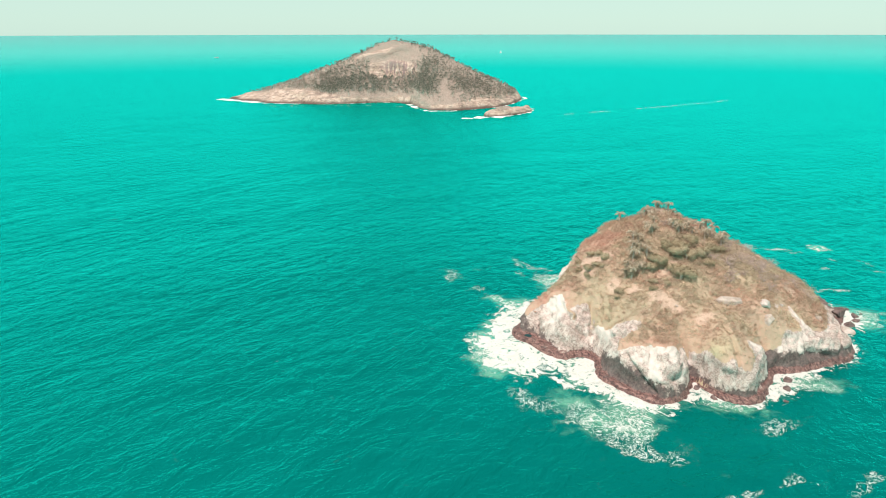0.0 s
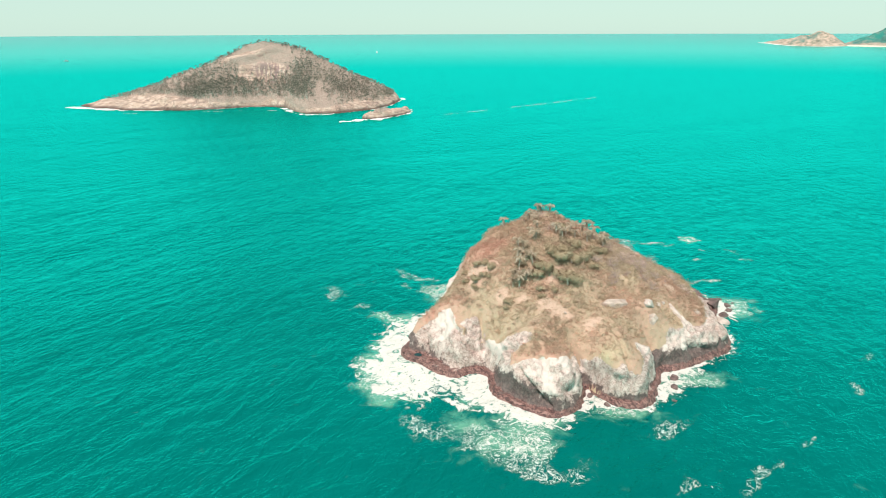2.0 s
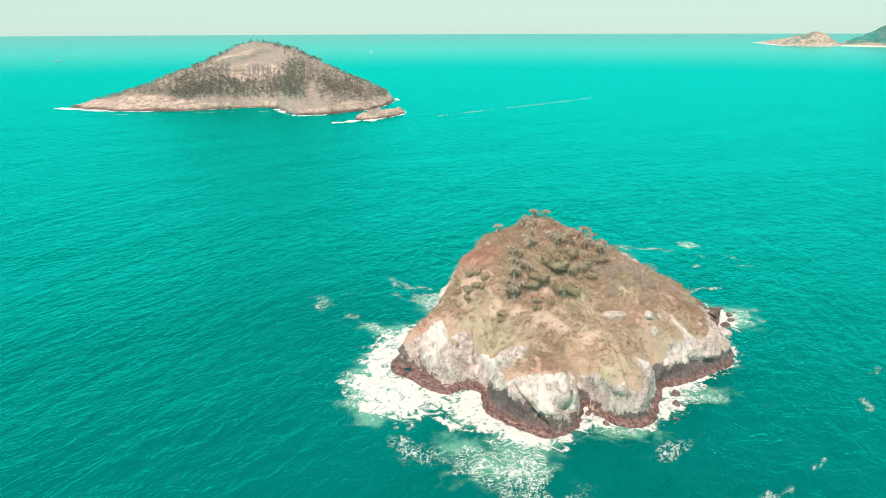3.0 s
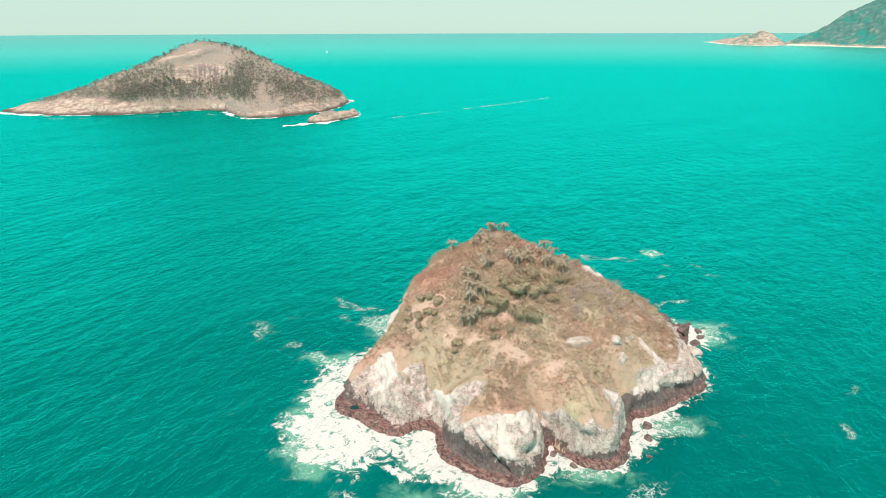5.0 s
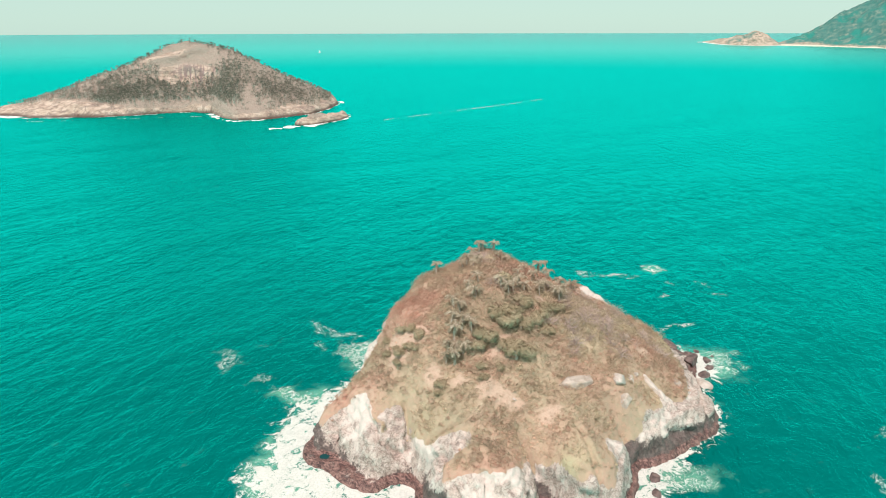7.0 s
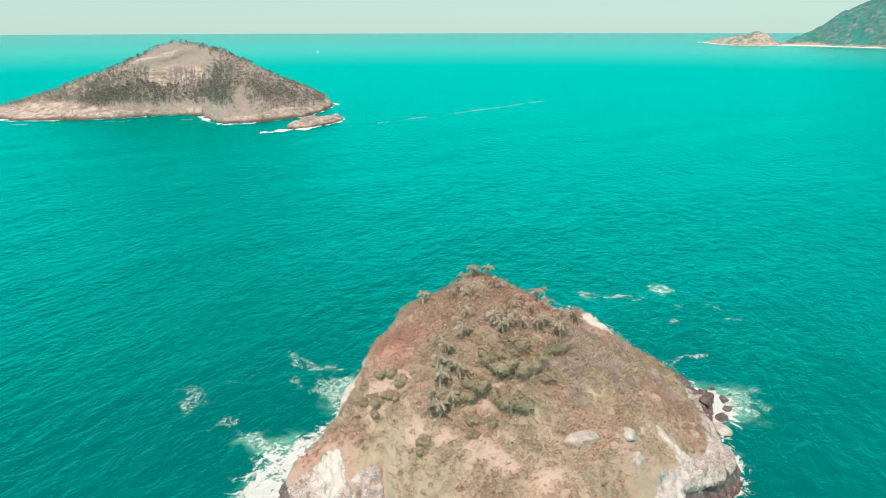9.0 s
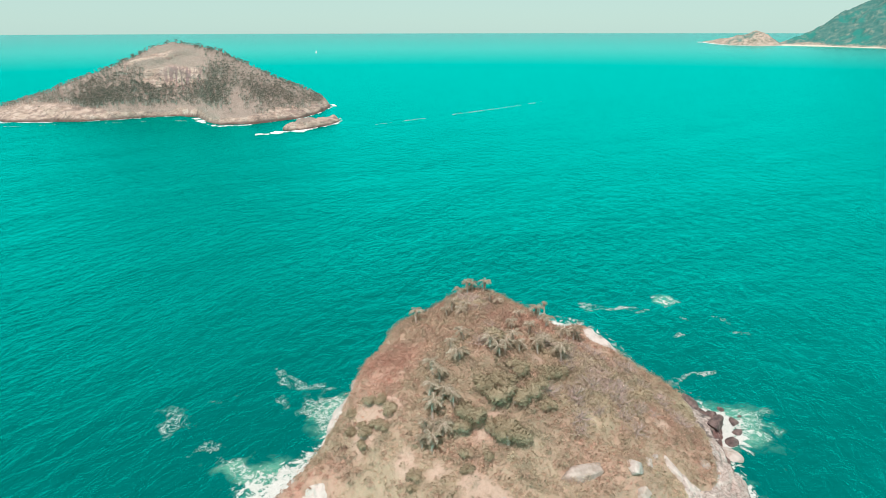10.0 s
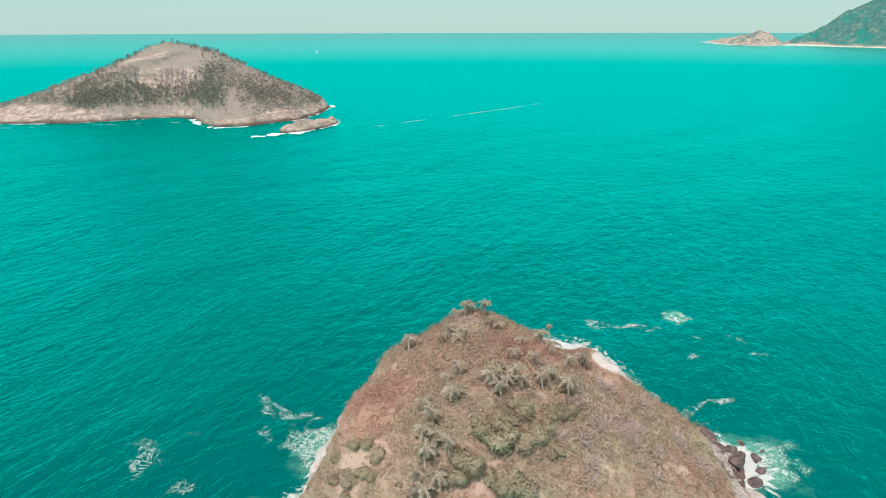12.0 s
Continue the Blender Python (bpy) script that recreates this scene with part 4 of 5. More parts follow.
def bush(radius, seed, material, leaves=900, size=0.22):
    rng = np.random.RandomState(seed)
    ob = new("bush")
    lobes = 7
    c = np.stack([rng.uniform(-0.55, 0.55, lobes) * radius, rng.uniform(-0.55, 0.55, lobes) * radius, rng.uniform(0.35, 0.75, lobes) * radius], -1)
    v, f, t, w = leaf_cloud(c, rng.uniform(0.4, 0.65, lobes) * radius, rng.rand(lobes) * 0.3, leaves // lobes, size, rng, 0.85, -0.6)
    part("crown", soften(mesh_from("crown", v, f, material, {"tone": t}, False), w), ob)
    part("stem", stem_mesh("stem", 0.6 * radius, 0.12, 0.06, 0.2, M_BARK, 6, 4, seed)[0], ob)
    return ob


def bare_shrub(radius, seed):
    """A leafless, many-twigged grey shrub."""
    rng = np.random.RandomState(seed)
    v, f = [], []
    for k in range(46):
        p = np.array([rng.uniform(-0.2, 0.2), rng.uniform(-0.2, 0.2), -0.1])
        way = np.array([rng.normal(0, 0.7), rng.normal(0, 0.7), rng.uniform(0.5, 1.3)])
        for s in range(5):
            way = way / np.linalg.norm(way) + rng.normal(0, 0.28, 3)
            q = p + way * 0.22 * (1 - 0.1 * s)
            side = np.cross(way, rng.normal(0, 1, 3))
            side = side / (np.linalg.norm(side) + 1e-6) * 0.03 * (1 - 0.15 * s)
            n = len(v)
            v += [p - side, p + side, q + side * 0.8, q - side * 0.8]
            f.append([n, n + 1, n + 2, n + 3])
            if s > 1:
                r = q + (way + rng.normal(0, 0.7, 3)) * 0.2
                n = len(v)
                v += [q - side * 0.7, q + side * 0.7, r]
                f.append([n, n + 1, n + 2])
            p = q
    return tagged(new("bare_shrub", mesh_from("bare_shrub", v, f, M_TWIG, None, False)), "leafless greyish-mauve shrub among green scrub", "shrub", "bare shrubs on the islet")


BARE = [(82.3, 227.6, 2.2), (83.1, 212.0, 1.8), (75.6, 202.6, 1.6), (81.2, 214.5, 1.4), (121.9, 276.6, 1.5), (92.3, 192.2, 2.0), (98.2, 194.9, 1.8), (87.2, 192.3, 1.6), (95.4, 201.4, 1.5), (83.3, 238.9, 1.6)]
luck = random.Random(17)
for cx, cy, a, b, n in ((106, 201, 14, 15, 24), (83, 231, 5, 6, 6), (97, 190, 8, 6, 8), (114, 212, 8, 8, 7)):
    BARE += [(cx + luck.uniform(-a, a), cy + luck.uniform(-b, b), luck.uniform(0.9, 1.7)) for _ in range(n)]
twiggy = [bare_shrub(1.0, s) for s in (71, 72)]
for k, (x, y, r) in enumerate(BARE):
    m = pose(x, y, islet_z(x, y), 0, 0, 50 * k) @ Matrix.Diagonal((r, r, 0.9 * r, 1))
    if k < 2:
        twiggy[k].matrix_basis = m
    else:
        copy_thing(twiggy[k % 2], m)

BUSHES = [(66.4, 183.6, 1.9), (65.5, 180.6, 1.6), (69.7, 181.8, 1.5), (74.4, 183.2, 2.5), (73.0, 185.6, 1.9), (68.9, 189, 2.6), (67.0, 188.2, 1.6), (74.7, 191, 2.7), (78.0, 189.5, 2.4), (73.2, 192.4, 2.0), (77, 193, 2.2), (81, 190.5, 2.2),
          (53.8, 198, 1.3), (47.3, 205, 1.1), (48.9, 195.8, 1.4), (46.5, 199.6, 1.0), (51.3, 196.2, 1.2), (52.8, 201.8, 1.3), (48.2, 199, 0.9), (52.3, 195, 1.1), (47.8, 194.2, 1.1), (51.1, 203.4, 1.1),
          (84, 193, 2.0), (80.5, 195.5, 2.2), (88, 196, 1.9), (85, 189, 1.7), (92, 199, 1.8), (79, 206, 2.0), (56, 184.7, 1.2), (55.4, 182.6, 1.0)]
kinds = [tagged(bush(1.0, s, M_BUSH, 3600, 0.065), "round dark olive-green bush on dry grass", "bush", "bushes on the slope") for s in (41, 42, 43)]
for k, (x, y, r) in enumerate(BUSHES):
    m = pose(x, y, islet_z(x, y) - 0.1, 0, 0, 70 * k) @ Matrix.Diagonal((0.95 * r, 0.95 * r, 0.85 * r, 1))
    if k < 3:
        kinds[k].matrix_basis = m
    else:
        copy_thing(kinds[k % 3], m)


def boulder(name, x, y, size, material, label, seed, sink=0.3, turn=0, group="boulders", leans=False):
    """A rounded, chipped block half sunk in the ground; size is (length, width, height)."""
    luck = random.Random(seed)
    cuts = [(Vector((luck.gauss(0, 1), luck.gauss(0, 1), luck.gauss(0.2, 1))).normalized(), luck.uniform(0.42, 0.72)) for _ in range(13)]
    bm = bmesh.new()
    bmesh.ops.create_icosphere(bm, subdivisions=4, radius=1.0)
    for v in bm.verts:
        p = v.co.copy()
        q = p * 1.3 + Vector((seed * 3.1, seed, 0))
        chip = max(abs(p.x), abs(p.y), abs(p.z))
        v.co = p * (0.75 + 0.3 / max(chip, 0.6) * 0.5) * (1 + 0.22 * noise.noise(q) + 0.08 * noise.noise(q * 3) + 0.03 * noise.noise(q * 8))
        for plane, limit in cuts:
            over = v.co.dot(plane) - limit
            if over > 0:
                v.co -= plane * over * 0.94
        v.co = Vector((v.co.x * size[0] / 2, v.co.y * size[1] / 2, v.co.z * size[2] / 2))
    me = bpy.data.meshes.new(name)
    bm.to_mesh(me)
    bm.free()
    me.polygons.foreach_set("use_smooth", [True] * len(me.polygons))
    me.materials.append(material)
    ob = new(name, me)
    ob.matrix_basis = pose(x, y, max(islet_z(x, y), -0.6) + size[2] * (0.5 - sink), 0, 0, turn)
    if leans:
        # it lies along the slope
        z, e = islet_z(x, y), 1.5
        up = Vector((islet_z(x - e, y) - islet_z(x + e, y), islet_z(x, y - e) - islet_z(x, y + e), 2 * e)).normalized()
        ob.matrix_basis = Matrix.Translation(Vector((x, y, z)) + up * size[2] * (0.5 - sink)) @ Vector((0, 0, 1)).rotation_difference(up).to_matrix().to_4x4() @ pose(0, 0, 0, 0, 0, turn)
    return tagged(ob, label, "boulder", group)


SLAB, WET = "pale weathered granite boulder lying in dry scrub", "dark reddish-brown wet boulder in the surf"
for k, (x, y, s, turn) in enumerate((
        (88.4, 177.2, (13, 7.5, 4), 8), (98.2, 176.4, (5.6, 5, 3.4), 60), (110, 178.6, (9, 3.5, 2.6), -65), (98.4, 172.6, (5, 5, 3), 20), (119, 181, (5, 3.5, 2.2), 10), (71, 175, (2, 1.4, 1.1), 0),
        (104, 179.6, (4.4, 2.8, 2.2), 75), (106.5, 181.3, (2.2, 1.8, 1.5), 20))):
    boulder("boulder", x, y, s, M_WHITE if k in (1, 2, 6, 7) else M_SLAB, SLAB, k + 1, 0.56, turn, "boulders on the slope", True)
for k, (x, y, s, turn) in enumerate((
        (139.5, 203, (7.5, 5.5, 3.8), 40), (137, 194, (8, 5.5, 4.2), 100), (140, 214, (13, 7, 3.4), 75), (145, 200.5, (4.6, 4, 2.6), 0), (143, 208.5, (4.2, 3.4, 2.6), 15), (148.5, 211, (3.4, 2.8, 2), 70), (147.5, 205, (4.6, 3.6, 3.2), 50), (151, 207, (2.8, 2.2, 1.6), 0), (141, 197.5, (5, 4, 4), 20),
        (100.5, 161.5, (4.2, 3.4, 3.0), 30), (98.5, 157, (3.8, 3.0, 2.4), 80), (75.3, 152, (3.6, 3, 2.8), 20), (94.8, 150.2, (3.0, 2.4, 2.2), 0), (72.5, 157, (3, 2.4, 2.4), 50), (102, 158.5, (1.8, 1.4, 1.0), 0))):
    boulder("boulder", x, y, s, M_WETROCK if k != 1 else M_BOULDER, WET if k != 1 else "pale rounded boulder on the islet's shore", k + 21, 0.35, turn, "boulders on the shore")

def tide_pool(x, y, z):
    n, v = 28, [(0, 0, 0)]
    for k in range(n):
        a = 6.2832 * k / n
        r = 1 + 0.25 * math.sin(3 * a + 1) + 0.12 * math.sin(7 * a)
        v.append((2.3 * r * math.cos(a), 1.1 * r * math.sin(a), 0))
    ob = new("tide_pool", mesh_from("tide_pool", v, [[0, 1 + k, 1 + (k + 1) % n] for k in range(n)], M_POOL))
    ob.matrix_basis = pose(x, y, z, 0, 0, -37)
    return tagged(ob, "small still dark teal tide pool on the reddish rock shelf", "tide pool")


tide_pool(28.6, 188.2, 0.85)

# ---- the far island ---------------------------------------------------------------
def surf_strip(name, line, wide, label, seed, base=0.45, z=0.12, ragged=0.8):
    """A ragged ribbon of foam along a line of (x, y)."""
    p = np.array(line, float)
    seg = np.r_[0, np.cumsum(np.hypot(*np.diff(p, axis=0).T))]
    n = max(int(seg[-1] / 1.2), 4)
    s = np.linspace(0, seg[-1], n)
    x, y = np.interp(s, seg, p[:, 0]), np.interp(s, seg, p[:, 1])
    tx, ty = np.gradient(x), np.gradient(y)
    ln = np.hypot(tx, ty) + 1e-9
    w1 = wide * np.clip(base + ragged * fbm(s, s * 0 + seed, 14, 5, seed, 0.65), 0.0, 2)
    w2 = wide * np.clip(base + ragged * fbm(s, s * 0 + seed + 40, 11, 5, seed + 1, 0.65), 0.0, 2)
    gap = np.where(w1 + w2 < 0.25 * wide, 0, 1)
    a = np.stack([x - ty / ln * w1 * gap, y + tx / ln * w1 * gap], -1)
    b = np.stack([x + ty / ln * w2 * gap, y - tx / ln * w2 * gap], -1)
    v = np.concatenate([np.c_[a, sea_level(*a.T) + z], np.c_[b, sea_level(*b.T) + z]])
    f = [[k, k + n, k + n + 1, k + 1] for k in range(n - 1)]
    return tagged(new(name, mesh_from(name, v, f, M_FOAM)), label, "foam", kind="stuff")


def roughen(x, y, h, cell, amount, size, seed):
    """Offsets that push a slope out and in along its normals."""
    gx, gy = np.gradient(h, cell)
    push = amount * (1.4 * fbm(0.8 * x + 0.6 * y, 2.0 * h + 0.4 * x, size, 4, seed) + ridged(0.7 * x - 0.7 * y, 1.5 * h + 0.3 * y, 1.1 * size, 4, seed + 3) - 0.6)
    n = np.sqrt(1 + gx**2 + gy**2)
    return np.stack([-gx / n * push, -gy / n * push, push / n], -1)


def build_far():
    xs, ys = np.arange(-336, 130, 1.6), np.arange(800, 1125, 1.6)
    x, y = np.meshgrid(xs, ys, indexing="ij")
    h, s, crest = far_height(x, y)
    n1 = fbm(x, y, 30, 4, 10)
    slope = np.hypot(*np.gradient(h, 1.6))
    shore = 6.5 + 11 * np.exp(-(((x + 205) / 55) ** 2)) + 3 * step(10, 60, x)
    slab = np.exp(-(((x + 62) / 28) ** 4 + ((s - 0.54) / 0.14) ** 4))
    upper = np.exp(-(((x + 105) / 34) ** 4 + ((s - 0.83) / 0.07) ** 4)) + np.exp(-(((x + 92) / 20) ** 4 + ((s - 0.57) / 0.1) ** 4))
    soil = step(-4, 5, h - shore + 6 * n1) * (1 - 0.95 * np.clip(slab + upper, 0, 1)) * (1 - 0.3 * step(1.5, 2.6, slope))
    soil = soil * (1 - step(-285, -300, x))
    tide = 1 - step(1.2, 3.4, h + 2 * n1)
    edge = s - np.interp(x, LEDGE[0], LEDGE[1]) - 0.02 * fbm(x, x * 0, 22, 4, 9)
    # the ledge's overhang shade, painted as a dark line through this mask
    tide = np.maximum(tide, np.exp(-(((edge + 0.012) / 0.016) ** 2)) * step(-138, -122, x) * step(-40, -56, x) * step(-0.5, 0.1, fbm(x, y, 12, 2, 4)))
    rough = roughen(x, y, h, 1.6, 2.4 * (1 - 0.6 * soil) * step(0.5, 3, h) * (0.35 + 0.65 * step(-290, -200, x)), 15, 3)
    ob = field("far_island", xs, ys, h, M_FAR, {"soil": soil, "tide": tide, "slab": np.clip(slab, 0, 1)}, rough=rough)
    tagged(ob, "large wooded granite island with bare pale rock faces in the sea", "island", kind="structure")
    return h, s


far_h, far_s = build_far()


def build_far_woods():
    rng = np.random.RandomState(8)
    n = 26000
    x = rng.uniform(-305, 112, n)
    y = rng.uniform(825, 1010, n)
    h, s, crest = far_height(x, y)
    belt = 1.15 * np.exp(-(np.abs(s - 0.33) / 0.17) ** 4) * step(-200, -150, x) * step(5, -25, x) + 0.35 * np.exp(-(((s - 0.62) / 0.2) ** 2)) * step(-230, -150, x) * step(-95, -125, x) + 0.75 * np.exp(-(((s - 0.5) / 0.3) ** 2)) * step(-5, 30, x) + 0.5 * step(0.9, 0.97, s) * step(1.12, 1.03, s)
    belt = belt + 1.0 * np.exp(-(((x + 27) / 12) ** 2)) * np.exp(-(((s - 0.45) / 0.2) ** 4)) + 0.5 * np.exp(-(((x + 14) / 16) ** 2)) * np.exp(-(((s - 0.6) / 0.2) ** 2)) + 0.45 * np.exp(-(((s - 0.55) / 0.35) ** 2)) * step(-290, -230, x) * step(-120, -170, x)
    belt = belt * (1 - 0.97 * np.exp(-(((x + 74) / 38) ** 4 + ((s - 0.66) / 0.17) ** 4)))
    ok = (rng.rand(n) < 0.8 * belt * np.clip(0.8 + 0.9 * fbm(x, y, 26, 3, 2), 0.05, 1)) & (h > 7.5 + 9 * np.exp(-(((x + 205) / 55) ** 2))) & (s < 1.1)
    x, y, h = x[ok], y[ok], h[ok]
    tall = rng.uniform(2.2, 6.0, len(x)) * np.where(s[ok] > 0.85, 0.6, 1)
    tone = np.clip(0.34 + 0.3 * step(-150, -190, x) + 0.2 * step(-10, 30, x) + 0.3 * fbm(x, y, 40, 3, 4) + 0.16 * rng.normal(size=len(x)), 0.0, 0.84)
    v, f, t, w = leaf_cloud(np.stack([x, y, h + tall], -1), rng.uniform(1.1, 2.4, len(x)), tone, 22, 0.55, rng, 0.8, -0.5)
    v, f, t = [v], [f], [t]
    # pale thin trunks
    k = len(v[0])
    for dx, dy in ((0.24, 0), (0, 0.24)):
        a = np.stack([np.stack([x - dx, y - dy, h - 0.5], -1), np.stack([x + dx, y + dy, h - 0.5], -1), np.stack([x + dx, y + dy, h + tall], -1), np.stack([x - dx, y - dy, h + tall], -1)], 1).reshape(-1, 3)
        v.append(a)
        f.append(k + np.arange(len(x))[:, None] * 4 + [[0, 1, 2, 3]])
        t.append(np.ones(len(a)))
        k += len(a)
    ob = new("woods", mesh_from("woods", np.concatenate(v), np.concatenate(f), M_WOODS, {"tone": np.concatenate(t), "value": np.ones(sum(len(q) for q in t))}, False))
    tagged(ob, "dark green palms and low woods on the far island's slopes", "woods", kind="stuff")
    # low scrub between
    n = 9000
    x, y = rng.uniform(-295, 112, n), rng.uniform(825, 1010, n)
    h, s, crest = far_height(x, y)
    ok = (h > 9) & (s < 1.1) & (rng.rand(n) < 0.6 * np.clip(0.25 + 1.3 * fbm(x, y, 22, 4, 6), 0.02, 1)) & (np.exp(-(((x + 75) / 40) ** 4 + ((s - 0.72) / 0.16) ** 4)) < 0.5)
    x, y, h = x[ok], y[ok], h[ok]
    v, f, t, w = leaf_cloud(np.stack([x, y, h + 0.3], -1), rng.uniform(0.7, 1.5, len(x)), np.clip(0.75 + 0.2 * rng.normal(size=len(x)), 0, 1), 12, 0.45, rng)
    ob = new("island_scrub", mesh_from("island_scrub", v, f, M_WOODS, {"tone": t, "value": np.ones(len(t))}, False))
    tagged(ob, "low brown scrub on the far island", "scrub", kind="stuff")


build_far_woods()

# tall palms that stand out on the far island's west ridge
big_palm = tagged(palm(8.0, 61, 2.6, 4, 12, M_FARFROND, M_FARFROND), "tall palm standing out on the far island's ridge", "palm tree", "palms on the far island")
for k, (x, s) in enumerate(((-232, 0.7), (-220, 0.5), (-207, 0.6), (-176, 1.0), (-172, 0.9), (-150, 0.5), (-118, 0.5), (-88, 0.5))):
    yy = 985.0 if x < -150 else 994.0
    zz = float(far_height(np.array([float(x)]), np.array([yy]))[0][0])
    m = pose(x, yy, zz - 0.3, 0, 0, 50 * k) @ Matrix.Diagonal((s, s, s, 1))
    if k == 0:
        big_palm.matrix_basis = m
    else:
        copy_thing(big_palm, m)


def build_skerry():
    """The low rock off the far island's tip."""
    xs, ys = np.arange(18, 130, 1.2), np.arange(730, 870, 1.2)
    x, y = np.meshgrid(xs, ys, indexing="ij")
    c = rounded([(50, 764), (66, 762), (84, 774), (102, 794), (113, 818), (112, 838), (98, 832), (80, 812), (66, 794), (54, 780)])
    d, _ = inland(x, y, c)
    d = d + 2.0 * fbm(x, y, 14, 3, 4)
    h = np.where(d < 0, d, 1.0 + 7.5 * (1 - np.exp(-np.maximum(d, 0) / 7)) * np.interp(x, [45, 60, 75, 90, 112], [0.7, 1.15, 1.1, 0.7, 0.9]) * (0.35 + 1.1 * ridged(x, y, 24, 4, 3)) - 1.0 + np.minimum(d, 1))
    ob = field("skerry", xs, ys, h, M_FAR, {"soil": 0.75 * step(5, 7.5, h + 2 * fbm(x, y, 9, 3, 5)), "tide": 1 - step(1.0, 2.4, h), "slab": h * 0}, rough=roughen(x, y, h, 1.2, 2.2 * step(0.5, 3, h), 9, 5))
    tagged(ob, "low bare granite skerry awash with surf beside the far island", "rock", kind="structure")


build_skerry()
front = [(a, b - 3) for a, b in FRONT]
surf_strip("surf", front[1:6], 5, "white surf line along the far island's shore", 3, base=0.28, ragged=1.2)
surf_strip("surf", [(-334, 970), (-318, 955), (-290, 938), (-262, 918)], 15, "broad white surf off the island's low point", 5, ragged=0.5)
surf_strip("surf", front[5:8], 3, "thin surf line in the far island's cove", 7, base=-0.1, ragged=1.4)
surf_strip("surf", [(-47, 892), (-36, 848), (-20, 816), (0, 814), (20, 818)], 11, "white surf round the island's small rocky spit", 8, base=0.3, ragged=1.2)
surf_strip("surf", front[10:], 4, "white surf line along the far island's shore", 9, base=0.0, ragged=1.4)
surf_strip("surf", [(22, 744), (35, 744), (52, 752), (66, 758), (80, 764)], 14, "white surf breaking over the skerry", 11, base=0.5, ragged=1.2)
surf_strip("surf", [(70, 764), (92, 780), (108, 800), (117, 822), (116, 842)], 5, "white surf breaking over the skerry", 13, base=0.2, ragged=1.3)
surf_strip("surf", [(124, 968), (126, 980), (122, 992)], 6, "white surf at the far island's tip", 15, ragged=0.4)
surf_strip("drift_line", [(141, 774), (202, 809), (272, 849), (343, 890), (416, 939)], 1.6, "long thin drifting line of foam on open water", 17, base=0.15, ragged=1.3)
surf_strip("drift_line", [(-160, 880), (-120, 872), (-75, 880), (-40, 858)], 1.8, "thin drifting foam off the far island", 19, base=0.0, ragged=1.6)
surf_strip("drift_line", [(-250, 880), (-215, 872), (-180, 876)], 2.0, "thin drifting foam off the far island", 21, base=0.1, ragged=1.4)

# ---- the coast beyond ----------------------------------------------------------------
COAST_FROM = (30.0, 80.0)


def coast_land(name, bearings, shore, ridge, depth, material, seed, rock, relief):
    """Land along a distant shore: shore gives its range for a bearing, ridge the height of its skyline."""
    a, t = np.meshgrid(bearings, np.linspace(-0.12, 1.7, 90), indexing="ij")
    base = np.interp(a, *np.array(shore, float).T)
    top = np.interp(a, *np.array(ridge, float).T)
    far = base + t * depth(top) + 25 * fbm(a * 60, t * 0, 60, 3, seed) * (1 - np.clip(t, 0, 1))
    x, y = COAST_FROM[0] + far * np.sin(np.radians(a)), COAST_FROM[1] + far * np.cos(np.radians(a))
    sea = sea_level(x, y)
    # the skyline keeps its height however far back it stands
    rise = np.maximum(97 + (top - 97) * far / 4300 - sea, 0)
    form = np.interp(t, [-0.12, 0, 0.06, 0.2, 0.6, 1.0, 1.7], [-0.1, 0, 0.05, 0.2, 0.66, 1.0, 0.6])
    h = rise * form + step(0.02, 0.35, t) * relief * np.clip(rise / 90, 0, 1) * (1.6 * (ridged(x, y, 210, 5, seed) - 0.62) + 0.6 * fbm(x, y, 50, 4, seed + 2))
    h = np.where(t < 0, -4, h)
    v = np.stack([x, y, sea + h], -1).reshape(-1, 3)
    me = mesh_from(name, v, grid_faces(*a.shape)[:, ::-1], material, {"rock": np.ravel(rock(h, x, y))})
    return new(name, me)


def shore_line(shore, bearings, out=0.0):
    r = np.interp(bearings, *np.array(shore, float).T) + out
    return [(COAST_FROM[0] + q * math.sin(radians(b)), COAST_FROM[1] + q * math.cos(radians(b))) for b, q in zip(bearings, r)]


MAIN_SHORE = [(42.3, 4330), (42.6, 4315), (44.3, 4282), (46.1, 4240), (47.9, 4186), (49.2, 4117), (53, 3900), (58, 3500), (64, 3100)]
MAIN_RIDGE = [(42.3, 22), (42.86, 37), (43.74, 69), (44.58, 106), (45.41, 142), (46.21, 178), (46.82, 213), (47.45, 236), (48.16, 260), (50, 325), (53, 400), (57, 330), (61, 150), (64, 0)]
POINT_SHORE = [(36.8, 4480), (37.6, 4400), (38.75, 4306), (40.8, 4253), (42.2, 4300), (43.2, 4330)]
POINT_RIDGE = [(36.8, 26), (37.5, 33), (38.1, 43), (38.89, 48), (39.65, 73), (40.1, 84), (40.61, 88), (41.03, 79), (41.68, 46), (42.4, 20), (43.2, 12)]

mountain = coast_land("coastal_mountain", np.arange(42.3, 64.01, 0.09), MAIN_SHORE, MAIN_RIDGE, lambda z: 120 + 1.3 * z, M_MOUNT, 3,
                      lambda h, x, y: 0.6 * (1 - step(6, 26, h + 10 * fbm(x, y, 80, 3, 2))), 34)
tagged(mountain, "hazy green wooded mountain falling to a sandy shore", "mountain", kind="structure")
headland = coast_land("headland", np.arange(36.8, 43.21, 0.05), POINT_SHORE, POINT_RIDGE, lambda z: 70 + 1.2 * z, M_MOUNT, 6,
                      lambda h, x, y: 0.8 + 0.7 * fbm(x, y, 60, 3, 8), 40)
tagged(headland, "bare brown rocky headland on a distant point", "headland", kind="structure")


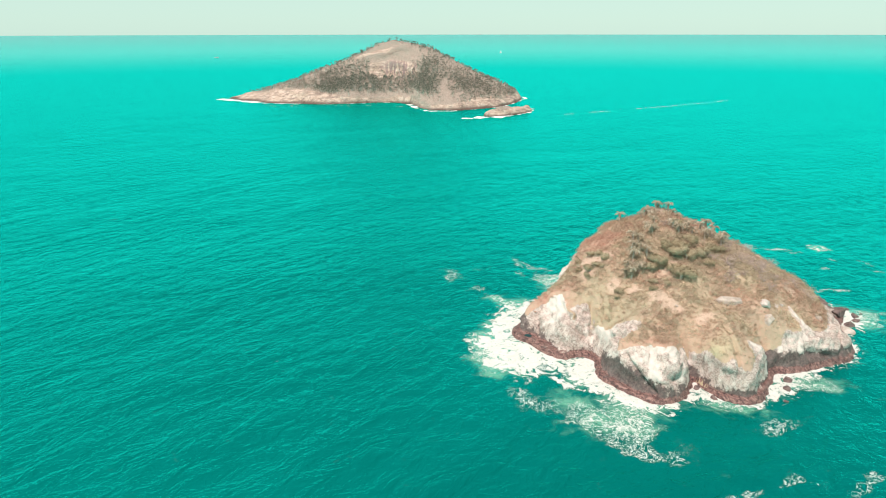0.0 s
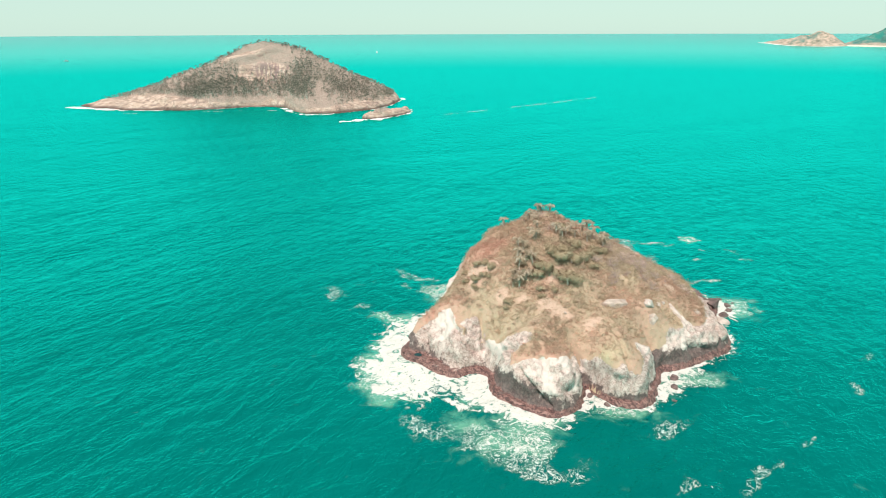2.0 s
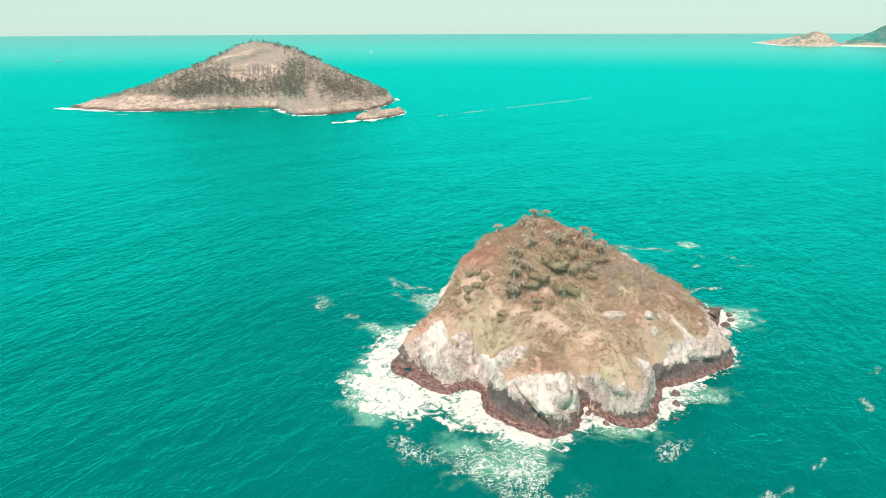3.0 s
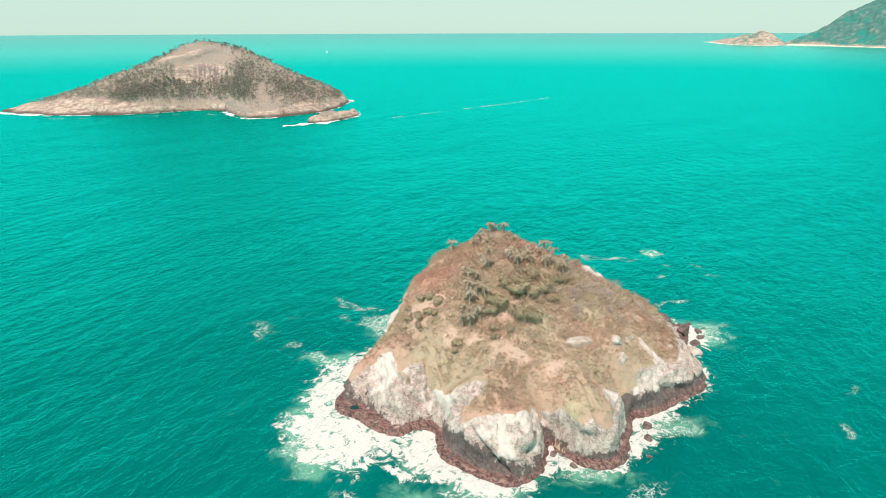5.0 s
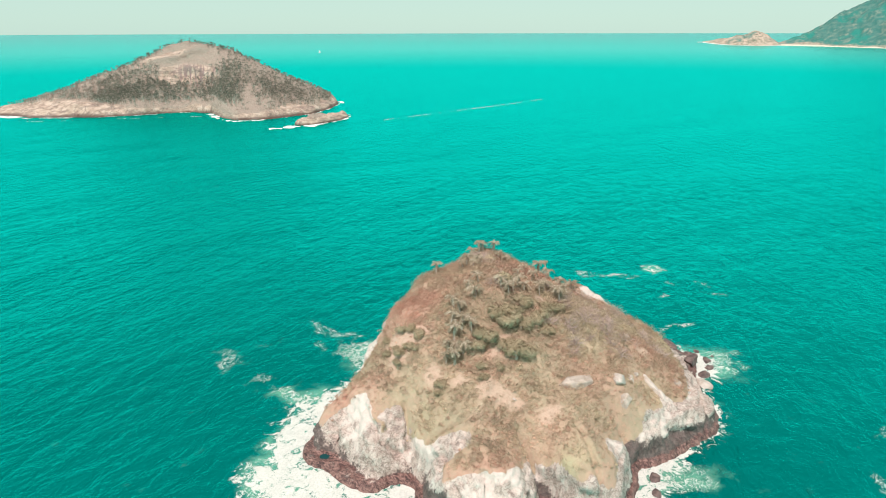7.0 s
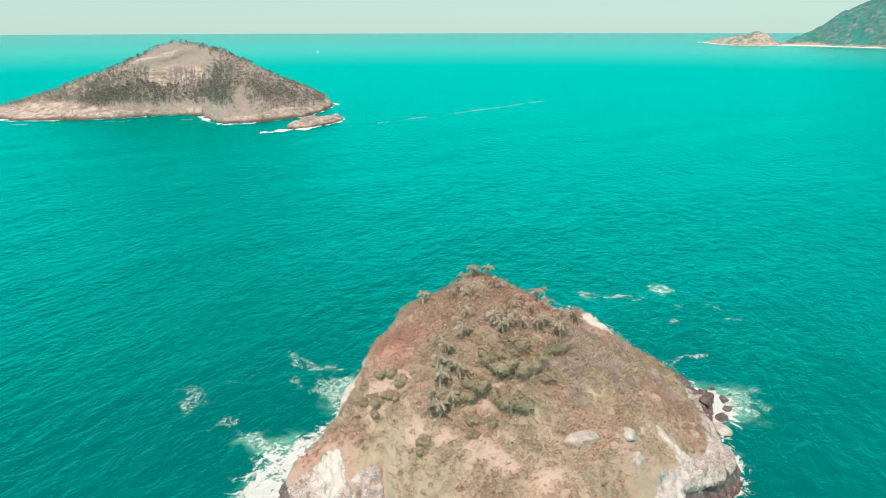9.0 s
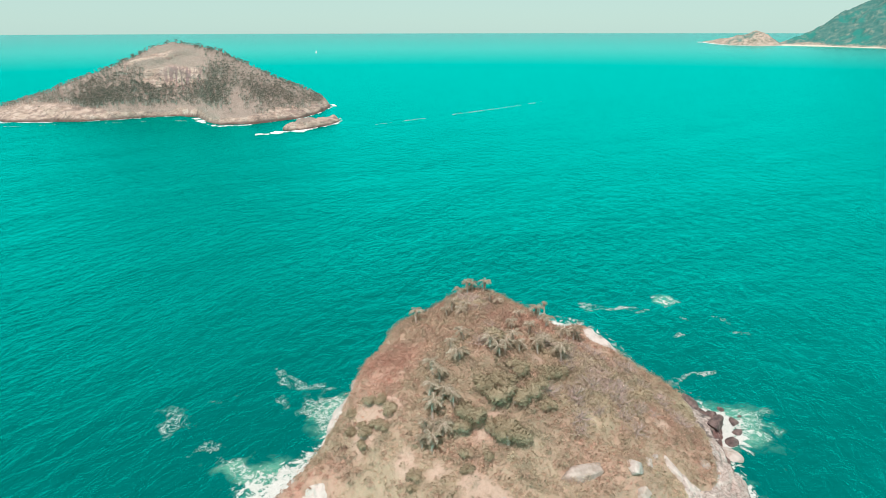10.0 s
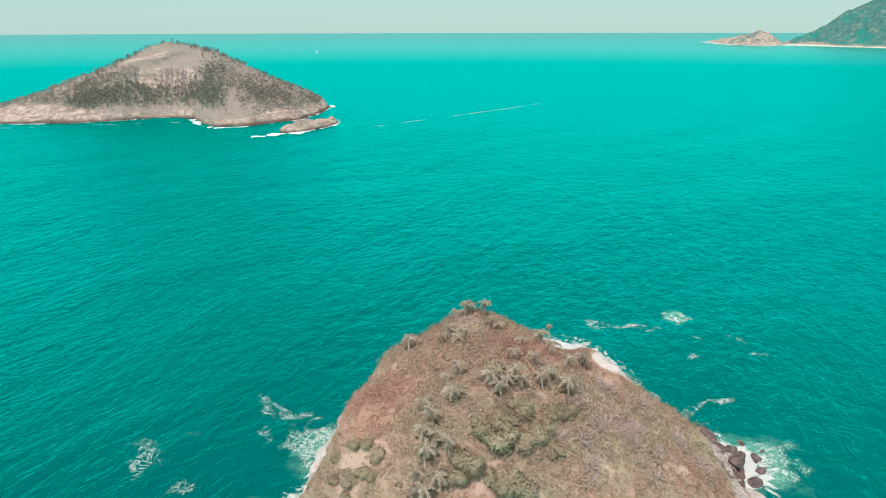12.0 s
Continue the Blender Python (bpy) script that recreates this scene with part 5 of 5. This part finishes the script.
def build_beach():
    b = np.linspace(42.2, 64, 160)
    low, high = np.array(shore_line(MAIN_SHORE, b, -22)), np.array(shore_line(MAIN_SHORE, b, 14))
    low += 9 * np.stack([fbm(b * 40, b, 30, 3, 2), fbm(b * 40, b, 30, 3, 4)], -1)
    v = np.concatenate([np.c_[low, sea_level(*low.T) + 0.3], np.c_[high, sea_level(*high.T) + 5.0]])
    n = len(b)
    f = [[k, k + n, k + n + 1, k + 1] for k in range(n - 1)]
    tagged(new("beach", mesh_from("beach", v, f, M_SAND)), "pale sand beach at the mountain's foot", "beach", kind="structure")


build_beach()
surf_strip("surf", shore_line(POINT_SHORE, np.linspace(37.4, 42.4, 30), -12), 15, "white surf at the foot of the headland", 23, base=0.6, z=1.0)
surf_strip("surf", shore_line(POINT_SHORE, np.linspace(36.4, 37.6, 10), -6), 22, "white surf off the headland's tip", 25, z=1.0, ragged=0.4)

# ---- boats -----------------------------------------------------------------------------
def hull_mesh(length, beam, deep):
    n, v = 12, []
    for k in range(n + 1):
        t = k / n
        w = beam / 2 * (math.sin(math.pi * min(0.12 + 0.62 * t, 1)) ** 0.8 if t < 0.75 else math.cos(math.pi * 2 * (t - 0.75)) ** 0.8)
        w, x, top = max(w, 0.05), (t - 0.5) * length, deep * (0.8 + 0.35 * t * t)
        v += [(x, -w, top), (x * 0.96, -w * 0.75, 0.15), (x * 0.92, 0, -0.5), (x * 0.96, w * 0.75, 0.15), (x, w, top)]
    f = [[k * 5 + s, k * 5 + s + 1, k * 5 + s + 6, k * 5 + s + 5] for k in range(n) for s in range(4)] + [[k * 5 + 4, k * 5, k * 5 + 5, k * 5 + 9] for k in range(n)]
    return mesh_from("hull", v, f + [[0, 4, 3, 2, 1]], M_HULL, None, False)


def tri_sail(name, a, b, c):
    a, b, c = Vector(a), Vector(b), Vector(c)
    v, n = [], 8
    for side in (0.0, 0.04):
        for k in range(n + 1):
            t = k / n
            p, q = a.lerp(c, t), b.lerp(c, t)
            for s in range(4):
                w = p.lerp(q, s / 3)
                v.append((w.x, w.y + 0.5 * math.sin(math.pi * s / 3) * (1 - t) + side, w.z))
    m = (n + 1) * 4
    f = [[o + k * 4 + s, o + k * 4 + s + 1, o + k * 4 + s + 5, o + k * 4 + s + 4] for o in (0, m) for k in range(n) for s in range(3)]
    return mesh_from(name, v, f, M_SAIL)


yacht = tagged(new("sailing_boat"), "small white sailing boat with raised sails on open sea", "boat")
part("hull", hull_mesh(14, 4, 1.4), yacht)
part("mast", stem_mesh("mast", 19, 0.14, 0.08, 0.0, M_HULL)[0], yacht, "", pose(0.8, 0, 0.9))
part("main_sail", tri_sail("main_sail", (0.5, 0, 2.6), (-5.8, 0, 2.6), (0.6, 0, 18.5)), yacht)
part("head_sail", tri_sail("head_sail", (6.5, 0, 1.9), (1.2, 0, 2.4), (1.0, 0, 16.5)), yacht)
yacht.matrix_basis = pose(267, 3032, 0.3, 0, 0, 155) @ Matrix.Diagonal((0.7, 0.7, 0.7, 1))

launch = tagged(new("motor_boat"), "white motor boat with a cabin far out at sea", "boat")
part("hull", hull_mesh(19, 5, 1.9), launch)
bm = bmesh.new()
bmesh.ops.create_cube(bm, size=1.0, matrix=Matrix.Translation((-1.5, 0, 2.6)) @ Matrix.Diagonal((8, 3.6, 2.0, 1)))
bmesh.ops.bevel(bm, geom=bm.edges[:], offset=0.35, segments=2, affect="EDGES")
me = bpy.data.meshes.new("cabin")
bm.to_mesh(me)
bm.free()
me.materials.append(M_HULL)
cabin = part("cabin", me, launch)
bm = bmesh.new()
bmesh.ops.create_cube(bm, size=1.0, matrix=Matrix.Translation((-1.5, 0, 2.95)) @ Matrix.Diagonal((7.2, 3.66, 0.6, 1)))
me = bpy.data.meshes.new("window_band")
bm.to_mesh(me)
bm.free()
me.materials.append(M_CABIN)
part("window_band", me, cabin, "dark cabin windows")
launch.matrix_basis = pose(-857, 2488, 0.3, 0, 0, 175)
